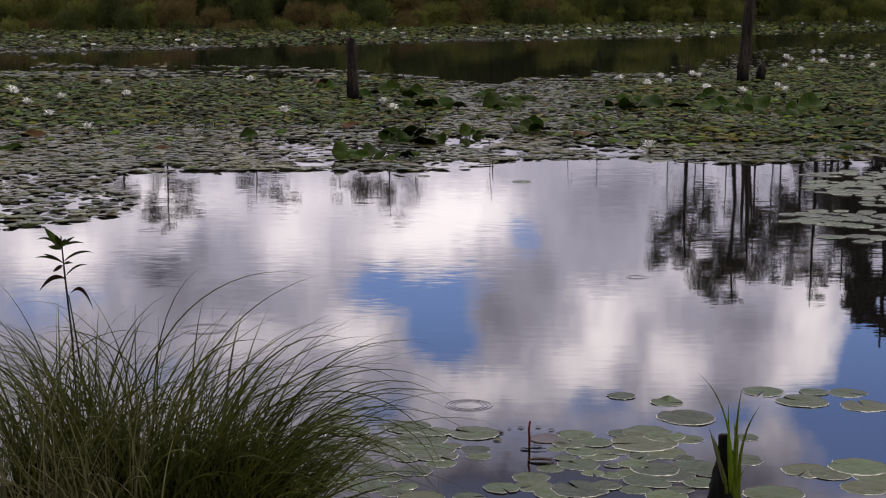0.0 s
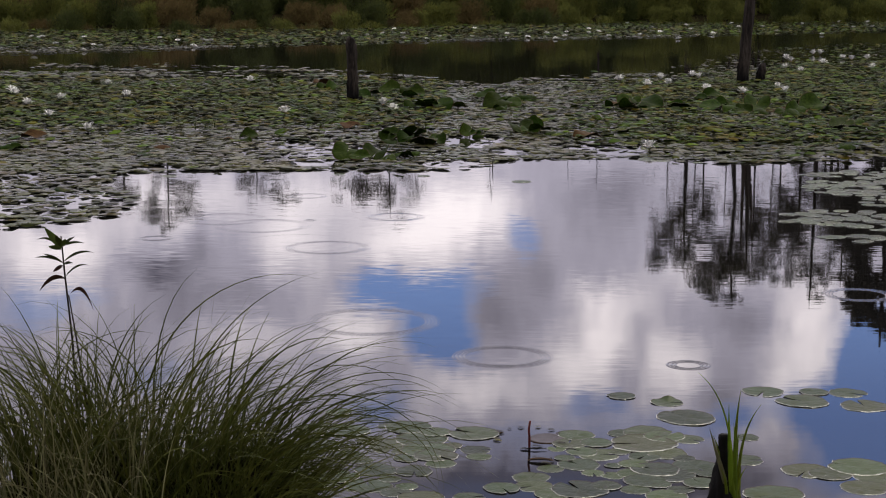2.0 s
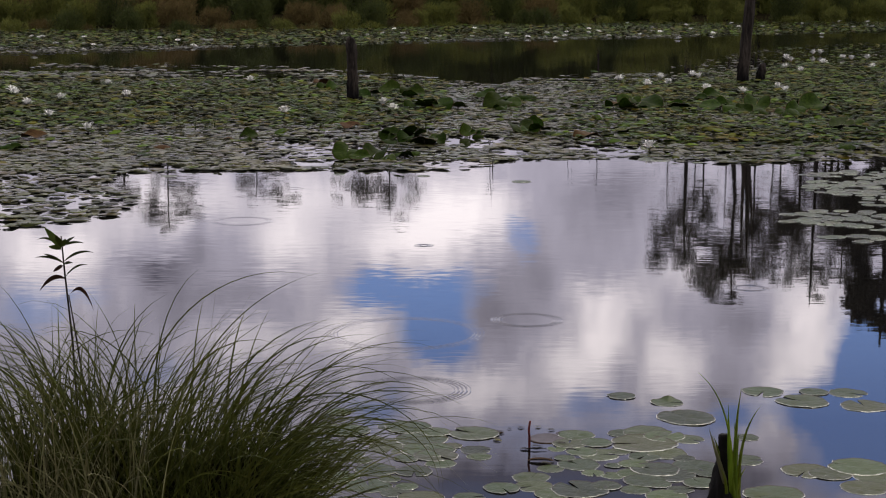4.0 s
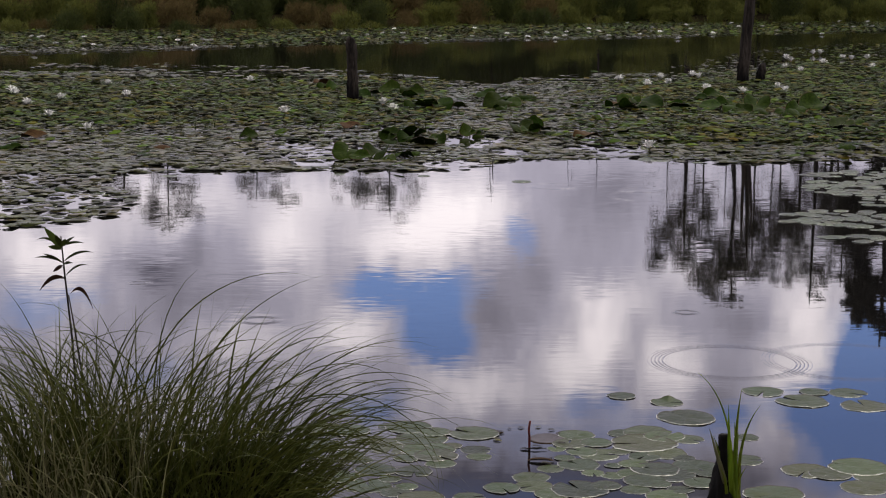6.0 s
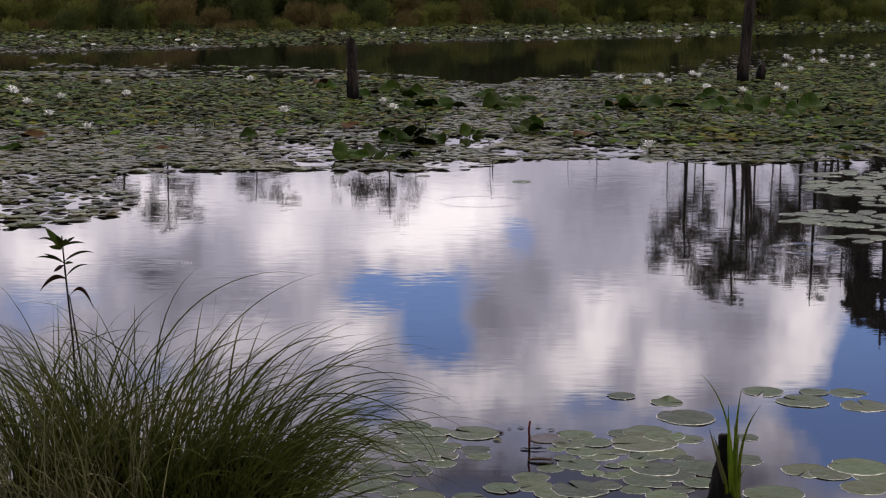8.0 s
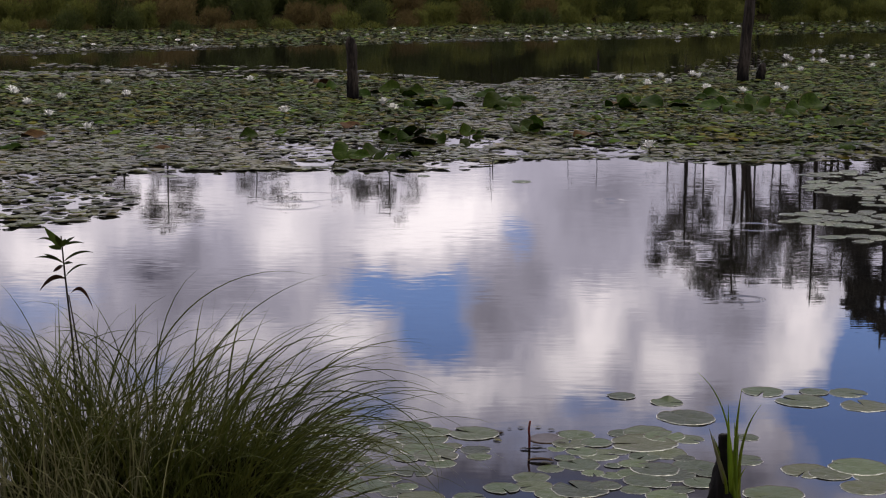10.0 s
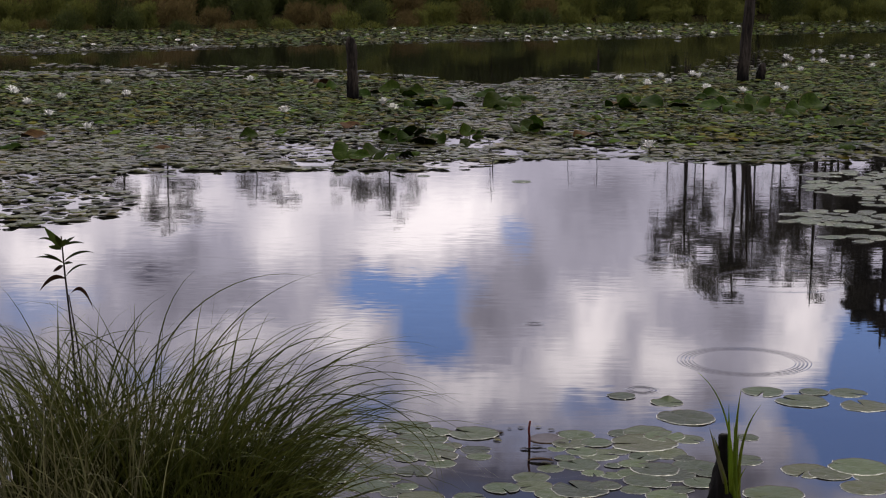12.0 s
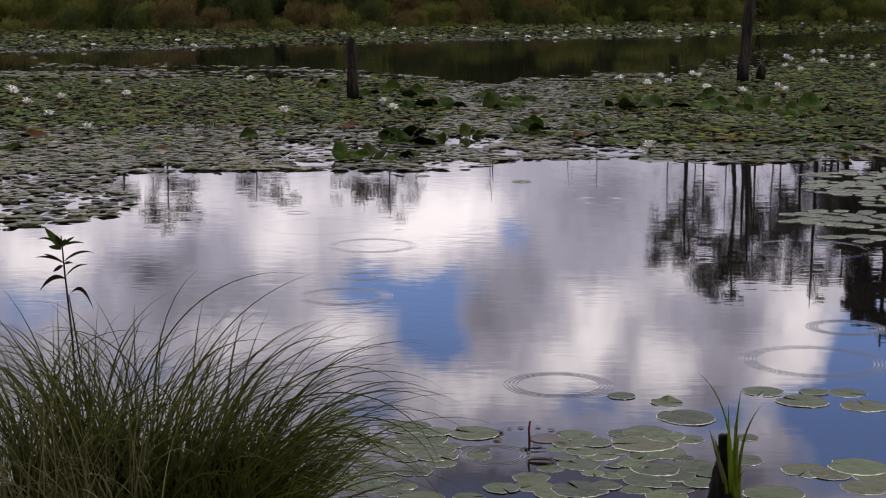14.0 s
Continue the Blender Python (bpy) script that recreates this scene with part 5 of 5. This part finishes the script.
def build_far_bank():
    rng = random.Random(21)
    masters = [shrub_master(1, 1.6, 1.5, M_LEAFGREEN, "dark green leafy shrub on the far bank"),
               shrub_master(2, 1.3, 1.8, M_LEAFBROWN, "brownish shrub on the far bank"),
               shrub_master(3, 1.9, 1.6, M_LEAFDARK, "tall dark shrub on the far bank"),
               shrub_master(4, 1.1, 1.4, M_LEAFGREEN, "low green shrub on the far bank"),
               shrub_master(5, 4.0, 3.2, M_LEAFDARK, "big dark shrub behind the bank thicket", 5200, 0.24),
               shrub_master(6, 3.6, 3.4, M_LEAFGREEN, "big green shrub behind the bank thicket", 5200, 0.24)]
    for row, (off, step, grow) in enumerate(((-1.3, 0.72, 0.5), (-0.2, 0.75, 0.85), (1.4, 0.95, 1.2), (4.0, 1.3, 1.8), (8.0, 1.25, 0.84), (11.0, 1.3, 0.9))):
        x = -15.5 - row
        while x < 18 + row:
            m = masters[rng.choice((4, 5, 4) if row > 3 else (2, 2, 0, 2, 3, 1) if -0.4 < x < 4.2 else (0, 1, 1, 3, 1, 2) if x < 2 else (0, 3, 0, 3, 0, 2) if x > 6.5 else (0, 0, 2, 3, 1))]
            px, py = x + rng.uniform(-0.5, 0.5), shore(x) + off + rng.uniform(-0.6, 0.6)
            s = grow * rng.uniform(0.75, 1.2)
            pm = pose(px, py, land(px, py) - 0.05, 0, 0, rng.uniform(0, 360))
            if m.location.length == 0:
                m.matrix_basis = pm @ Matrix.Diagonal((s, s, s, 1))
            else:
                copy_thing(m, pm @ Matrix.Diagonal((s, s, s, 1)))
            x += step * rng.uniform(0.8, 1.2)
    # Unseen shrubs added behind the viewpoint to darken what faces the camera.
    for k in range(15):
        px, py = -17 + 2.4 * k + rng.uniform(-0.6, 0.6), -6.5 - 2.2 * (k % 3)
        s = rng.uniform(3.6, 4.8)
        ob = copy_thing(masters[(0, 2, 1)[k % 3]], pose(px, py, land(px, py) - 0.1, 0, 0, rng.uniform(0, 360)))
        ob.scale = (s, s, s)
        tagged(ob, "unseen shrub added behind the viewpoint to block skylight", "shrub", "shrubs on the near bank")
    blades = []
    for _ in range(1300):
        x = rng.uniform(-17, 22)
        y = shore(x) + rng.gauss(-0.4, 0.9)
        if noise.noise((x * 0.8, y * 0.3, 2)) < -0.25:
            continue
        blades.append(blade((x, y, max(-0.1, land(x, y) - 0.05)), rng.uniform(0, 360), rng.uniform(2, 22), rng.uniform(10, 70), rng.uniform(0.15, 0.42), rng.uniform(0.012, 0.022), 4))
    tagged(new("bank_grass", mesh_of("bank_grass", *joined(blades), M_SEDGE)), "rank green grass along the far waterline", "grass", kind="stuff")


build_far_bank()


def tree(x, y, high, lobes, crown_count, label, lean=0.0, trunk_r=0.15, limbs=5, mat=None, leaf=0.034):
    """A tapered trunk with limbs and a ragged crown. lobes: (side, depth, height share, radius)."""
    rng = random.Random(int(x * 31 + y * 17))
    thing = new("tree")
    z0 = land(x, y)
    thing.matrix_basis = pose(x, y, z0 - 0.1, 0, 0, 0)
    pts = [(lean * (i / 8) ** 1.5 + rng.uniform(-0.05, 0.05), rng.uniform(-0.05, 0.05), high * i / 8) for i in range(9)]
    bole = part("trunk", mesh_of("trunk", *tube(pts, [trunk_r * (1 - 0.85 * i / 8) for i in range(9)], 9, 0.08, rng), M_BARK), thing)
    for k in range(limbs):
        t = rng.randint(4, 7)
        p = Vector(pts[t])
        a = rng.uniform(0, 6.28)
        ln = rng.uniform(0.6, 1.6)
        q = p + Vector((math.cos(a) * ln, math.sin(a) * ln, rng.uniform(0.1, 0.9)))
        part("limb", mesh_of("limb", *tube([p, p.lerp(q, 0.5) + Vector((0, 0, 0.1)), q], [trunk_r * 0.35, trunk_r * 0.22, 0.012], 6), M_BARK), bole)
    blobs = []
    for sx, sy, sh, r in lobes:
        for _ in range(6):
            blobs.append((sx + rng.gauss(0, r * 0.55), sy + rng.gauss(0, r * 0.5), sh * high + rng.gauss(0, r * 0.4), r * rng.uniform(0.25, 0.6)))
    if crown_count:
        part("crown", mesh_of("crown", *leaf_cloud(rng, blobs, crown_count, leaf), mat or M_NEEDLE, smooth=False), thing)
    return tagged(thing, label, "tree", "trees behind the far bank")


tree(9.40, 63, 7.61, [(0, 0, 0.93, 0.546), (0.252, 0, 0.832, 0.63), (-0.294, 0, 0.776, 0.546)], 620, "thin bare sapling behind the far bank", trunk_r=0.06, limbs=2)
tree(10.59, 63, 7.83, [(0, 0, 0.932, 0.546), (0.252, 0, 0.836, 0.63), (-0.294, 0, 0.782, 0.546)], 620, "thin bare sapling behind the far bank", trunk_r=0.06, limbs=2)
tree(10.88, 61, 7.01, [(0, 0, 0.926, 0.529), (0.244, 0, 0.823, 0.61), (-0.285, 0, 0.765, 0.529)], 620, "thin bare sapling behind the far bank", trunk_r=0.08, limbs=2)
tree(12.79, 64, 7.54, [(0, 0, 0.928, 0.555), (0.256, 0, 0.827, 0.64), (-0.299, 0, 0.77, 0.555)], 620, "thin bare sapling behind the far bank", trunk_r=0.07, limbs=2)
tree(14.05, 62, 8.00, [(0, 0, 0.934, 0.537), (0.248, 0, 0.842, 0.62), (-0.289, 0, 0.789, 0.537)], 620, "thin bare sapling behind the far bank", trunk_r=0.07, limbs=2)
tree(14.76, 63, 8.58, [(0, 0, 0.937, 0.546), (0.252, 0, 0.85, 0.63), (-0.294, 0, 0.8, 0.546)], 620, "thin bare sapling behind the far bank", trunk_r=0.08, limbs=2)
tree(8.69, 65, 7.57, [(0, 0, 0.927, 0.563), (0.26, 0, 0.826, 0.65), (-0.303, 0, 0.768, 0.563)], 620, "thin bare sapling behind the far bank", trunk_r=0.05, limbs=2)
tree(8.92, 62, 8.68, [(-0.413, 0, 0.951, 0.868), (0.103, 0, 0.971, 0.827), (-0.827, 0, 0.958, 0.62), (-0.103, 0, 0.902, 0.868), (-0.723, 0, 0.885, 0.537), (-0.5, 0, 0.80, 0.9), (0.1, 0, 0.77, 0.8)], 14500, "tall thin pine with a ragged crown")
tree(9.72, 63, 8.26, [(0.189, 0, 0.961, 0.735), (0.084, 0, 0.857, 0.525), (-0.2, 0, 0.78, 0.6)], 6500, "thin half-bare pine behind the far bank", trunk_r=0.07)
tree(10.72, 62, 10.34, [(-0.124, 0, 0.928, 1.033), (0.289, 0, 0.876, 1.033), (-0.124, 0, 0.815, 0.93), (0.083, 0, 0.979, 0.517), (-0.434, 0, 0.876, 0.62)], 21000, "tall thin pine with a ragged crown")
tree(11.63, 64, 9.07, [(0.171, 0, 0.964, 0.853), (-0.043, 0, 0.867, 0.64), (0.1, 0, 0.78, 0.7)], 8500, "thin half-bare pine behind the far bank", trunk_r=0.09)
tree(11.49, 62, 9.06, [(0.248, 0, 0.953, 0.93), (0.145, 0, 0.86, 0.723), (-0.1, 0, 0.76, 0.7)], 7500, "thin half-bare pine behind the far bank", trunk_r=0.08)
tree(12.69, 65, 8.90, [(0.173, 0, 0.95, 0.975), (0.065, 0, 0.851, 0.65), (0.3, 0, 0.76, 0.8)], 10500, "thin half-bare pine behind the far bank", trunk_r=0.06)
tree(13.36, 63, 8.15, [(-0.042, 0, 0.947, 0.945), (-0.042, 0, 0.816, 0.84), (0.2, 0, 0.72, 0.7)], 11500, "thin half-bare pine behind the far bank")
tree(13.67, 62, 10.44, [(-0.248, 0, 0.806, 1.033), (0.062, 0, 0.888, 0.827), (0, 0, 0.949, 0.517), (-0.145, 0, 0.705, 0.93)], 12500, "tall thin pine with a ragged crown")
tree(15.24, 66, 8.16, [(0.044, 0, 0.945, 1.1), (0.044, 0, 0.835, 0.88), (-0.2, 0, 0.72, 0.8)], 13500, "thin half-bare pine behind the far bank")
tree(14.82, 62, 9.70, [(-0.041, 0, 0.868, 0.827), (0.165, 0, 0.781, 1.137), (0.062, 0, 0.651, 1.033), (0.165, 0, 0.956, 0.62)], 14500, "slender leafy pine behind the far bank")
tree(16.09, 61, 11.88, [(0, 0, 0.925, 0.915), (-0.305, 0, 0.801, 1.22), (0.102, 0, 0.695, 1.627), (-0.407, 0, 0.625, 1.22), (0.305, 0, 0.521, 1.627), (-0.508, 0, 0.503, 1.017), (-0.203, 0, 0.872, 1.017)], 26000, "tall dense dark conifer behind the far bank", trunk_r=0.25, limbs=9, leaf=0.12)
tree(-10.46, 64, 7.78, [(-0.427, 0, 0.927, 0.683), (0.213, 0, 0.872, 0.853), (-0.747, 0, 0.844, 0.64), (0.533, 0, 0.788, 0.747), (0, 0, 0.969, 0.32)], 8500, "slender tree with an open crown", trunk_r=0.08)
tree(-7.11, 64, 6.67, [(0, 0, 0.951, 0.533), (0.747, 0, 0.935, 0.597), (0.32, 0, 0.854, 0.853)], 5600, "slender tree with an open crown", trunk_r=0.08)
tree(-2.03, 64, 7.26, [(0, 0, 0.934, 0.597), (0.213, 0, 0.86, 0.853), (-1.493, 0, 0.86, 0.64), (-0.427, 0, 0.845, 0.747), (-1.067, 0, 0.815, 0.853)], 7200, "slender tree with an open crown", trunk_r=0.08)
tree(-12.46, 66, 6.70, [(0, 0, 0.95, 0.88), (0.11, 0, 0.851, 0.88)], 4000, "slender tree with an open crown")
tree(-14.80, 66, 6.59, [(0, 0, 0.932, 0.88), (-0.66, 0, 0.865, 0.88)], 4000, "slender tree with an open crown")
tree(5.63, 62, 5.94, [(0, 0, 0.958, 0.124)], 30, "thin bare sapling behind the far bank", trunk_r=0.05, limbs=2)
tree(1.76, 62, 6.42, [(0, 0, 0.951, 0.165)], 30, "thin bare sapling behind the far bank", trunk_r=0.045, limbs=2)
tree(4.66, 63, 5.97, [(0, 0, 0.954, 0.168)], 30, "thin bare sapling behind the far bank", trunk_r=0.04, limbs=2)


# ---------------------------------------------------------------- rain rings on the water
RING_STEP, RING_FIRST, RINGS = 0.015, 0.022, 31


def ring_mesh(r, wide, high):
    """A low round swell of water on a circle: a smooth crest with feet below the surface."""
    verts, faces, n, m = [], [], 26 + int(50 * r), 5
    for i in range(n):
        a = 2 * math.pi * i / n
        for j in range(m):
            s = -1 + 2 * j / (m - 1)
            verts.append(((r + s * wide / 2) * math.cos(a), (r + s * wide / 2) * math.sin(a), high * 0.5 * (1 + math.cos(math.pi * s)) - high))
    for i in range(n):
        for j in range(m - 1):
            a, b = i * m + j, ((i + 1) % n) * m + j
            faces.append((a, b, b + 1, a + 1))
    return mesh_of("swell", verts, faces, M_WATER)


RING_MESHES = [ring_mesh(RING_FIRST + RING_STEP * k, 0.0145, 0.0018) for k in range(RINGS)]
RIPPLES = []
RING_SPEED = 0.29


def ripple(t, x, y, last=0.2):
    """A raindrop falls at t seconds; its swell runs outwards until its circle has the radius last."""
    thing = new("rain_ripple")
    thing.matrix_basis = pose(x, y, 0)
    rings = [part("swell", RING_MESHES[k], thing) for k in range(RINGS) if RING_FIRST + RING_STEP * k <= last]
    for ob in rings:
        ob.location.z = -0.004
    RIPPLES.append((t, last, rings, max(0.45, min(1.0, 1.0 - (y - 7.5) * 0.11))))
    return tagged(thing, "rings of small waves round a raindrop on the pond", "ripple", "rain rings")


ripple(-0.23, 0.09, 5.85, 0.34)
ripple(-0.40, -1.50, 8.99, 0.34)
ripple(-0.34, -1.03, 7.17, 0.34)
ripple(-0.15, 0.98, 8.45, 0.34)
ripple(0.26, 1.34, 6.35, 0.34)
ripple(0.35, -0.71, 7.14, 0.34)
ripple(0.04, 0.83, 9.50, 0.34)
ripple(0.20, 0.53, 11.65, 0.34)
ripple(0.19, 1.13, 10.80, 0.34)
ripple(0.18, -0.26, 9.28, 0.34)
ripple(0.29, -0.57, 9.92, 0.34)
ripple(-0.20, -1.76, 10.06, 0.34)
ripple(0.69, 0.10, 6.51, 0.34)
ripple(0.59, 0.16, 11.84, 0.34)
ripple(0.63, 0.29, 11.53, 0.34)
ripple(0.62, -1.61, 10.80, 0.34)
ripple(0.72, -1.48, 11.15, 0.34)
ripple(0.41, 2.03, 9.18, 0.34)
ripple(0.78, -0.84, 9.56, 0.34)
ripple(1.41, 0.24, 6.63, 0.34)
ripple(1.07, -0.32, 7.33, 0.34)
ripple(1.77, 0.96, 6.48, 0.34)
ripple(1.08, -1.10, 10.25, 0.34)
ripple(1.16, -1.38, 10.54, 0.34)
ripple(1.26, -0.65, 9.41, 0.34)
ripple(0.67, 1.27, 11.97, 0.34)
ripple(1.49, 1.99, 7.97, 0.34)
ripple(1.44, -0.30, 10.64, 0.34)
ripple(1.59, -0.94, 11.68, 0.34)
ripple(1.72, -1.67, 9.75, 0.34)
ripple(2.30, -0.06, 7.79, 0.34)
ripple(2.14, 1.52, 7.64, 0.14)
ripple(2.14, -0.50, 8.76, 0.34)
ripple(2.34, -0.15, 9.97, 0.34)
ripple(1.89, -0.83, 10.49, 0.34)
ripple(2.65, 0.23, 10.83, 0.34)
ripple(2.90, -0.16, 7.09, 0.34)
ripple(2.42, 1.26, 7.61, 0.34)
ripple(2.46, 1.04, 6.13, 0.34)
ripple(2.11, 0.35, 6.86, 0.34)
ripple(5.02, 1.13, 6.54, 0.34)
ripple(4.43, -1.40, 10.85, 0.34)
ripple(4.63, -0.38, 10.02, 0.34)
ripple(4.96, 1.46, 11.68, 0.34)
ripple(4.66, 0.32, 11.21, 0.34)
ripple(4.88, 1.60, 6.55, 0.34)
ripple(5.74, -0.81, 7.36, 0.34)
ripple(5.84, 1.10, 7.54, 0.34)
ripple(5.85, -1.51, 8.29, 0.34)
ripple(5.43, 0.80, 12.23, 0.34)
ripple(5.53, 1.41, 12.00, 0.34)
ripple(6.51, 0.15, 5.89, 0.34)
ripple(6.73, -0.69, 10.57, 0.34)
ripple(7.00, 0.25, 11.38, 0.34)
ripple(7.35, 2.04, 9.37, 0.34)
ripple(7.38, -1.54, 8.86, 0.34)
ripple(10.02, -0.37, 8.20, 0.34)
ripple(10.21, -0.73, 7.60, 0.34)
ripple(9.72, 1.42, 7.86, 0.34)
ripple(9.92, 1.40, 10.02, 0.34)
ripple(9.64, 1.14, 11.41, 0.34)
ripple(10.62, -0.18, 9.86, 0.34)
ripple(10.64, 1.79, 7.79, 0.34)
ripple(10.72, 0.26, 5.29, 0.34)
ripple(10.06, 0.08, 4.95, 0.34)
ripple(10.82, 1.69, 8.35, 0.34)
ripple(10.85, -1.55, 10.11, 0.34)
ripple(10.94, -1.29, 8.77, 0.34)
ripple(11.21, 1.19, 6.55, 0.34)
ripple(11.53, 1.19, 9.03, 0.34)
ripple(11.91, 0.40, 7.28, 0.34)
ripple(11.86, 0.73, 6.08, 0.34)
ripple(11.66, -1.07, 11.62, 0.34)
ripple(12.00, 0.15, 5.64, 0.34)
ripple(12.20, -0.90, 10.34, 0.34)
ripple(12.45, 1.02, 6.72, 0.34)
ripple(12.74, -1.58, 9.01, 0.34)
ripple(12.49, 1.95, 9.68, 0.20)
ripple(12.85, 2.05, 9.35, 0.34)
ripple(12.79, -0.77, 10.22, 0.34)
ripple(12.72, 1.42, 8.68, 0.34)
ripple(13.19, -0.40, 9.48, 0.34)
ripple(13.30, -0.47, 7.93, 0.34)
ripple(13.39, 0.43, 6.16, 0.34)
ripple(13.11, 1.47, 6.55, 0.34)
ripple(13.65, -0.41, 8.47, 0.34)
ripple(13.66, 0.17, 5.22, 0.34)
ripple(13.75, -0.94, 10.83, 0.34)
ripple(13.44, 1.08, 11.44, 0.34)
ripple(13.49, 1.75, 7.20, 0.34)

gap_rng = random.Random(31)
for start, count in ((3.2, 9), (8.2, 9)):
    for k in range(count):
        gy = gap_rng.uniform(6.0, 12.5)
        ripple(start + gap_rng.uniform(0.0, 1.5), gap_rng.uniform(-0.16, 0.20) * gy, gy, 0.28)



# ---------------------------------------------------------------- what moves
def gust(t, k):
    return 0.6 * math.sin(1.25 * t + k * 1.7) + 0.4 * math.sin(2.6 * t + k * 2.9 + 1)


def motions():
    walk(sky, [(0.0, pose(0, 0, 0, 0, 0, -0.18)), (14.0, pose(0, 0, 0, 0, 0, 0.18))])
    walk(water, [(0.0, pose(0, 0, 0)), (7.0, pose(0.10, -0.35, 0)), (14.0, pose(0.22, -0.70, 0))])
    for k, (ob, sway) in enumerate(SWAYING):
        rest = ob.matrix_basis.copy()
        rows = [(t, rest @ pose(0, 0, 0, sway * 0.35 * gust(t, k + 5), sway * gust(t, k), 0)) for t in [0.7 * i for i in range(21)]]
        walk(ob, rows)
    for t0, last, rings, strength in RIPPLES:
        for k, ob in enumerate(rings):
            r = RING_FIRST + RING_STEP * k
            mid, wait = t0 + r / RING_SPEED, 0.09 + 0.42 * r
            high = strength * 0.0015 * max(0.04, 1.0 - (r / 0.40) ** 2)
            rows = [(tt, pose(0, 0, z)) for tt, z in ((mid - wait, -0.0006), (mid - wait * 0.4, high), (mid + wait * 0.4, high), (mid + wait, -0.0006))
                    if 0.0 < tt < 14.0]

            def level(tt):
                s = abs(tt - mid)
                return high if s < wait * 0.4 else (-0.0006 if s >= wait else high + (-0.0006 - high) * (s - wait * 0.4) / (wait * 0.6))
            walk(ob, [(0.0, pose(0, 0, level(0.0)))] + rows + [(14.0, pose(0, 0, level(14.0)))])


motions()
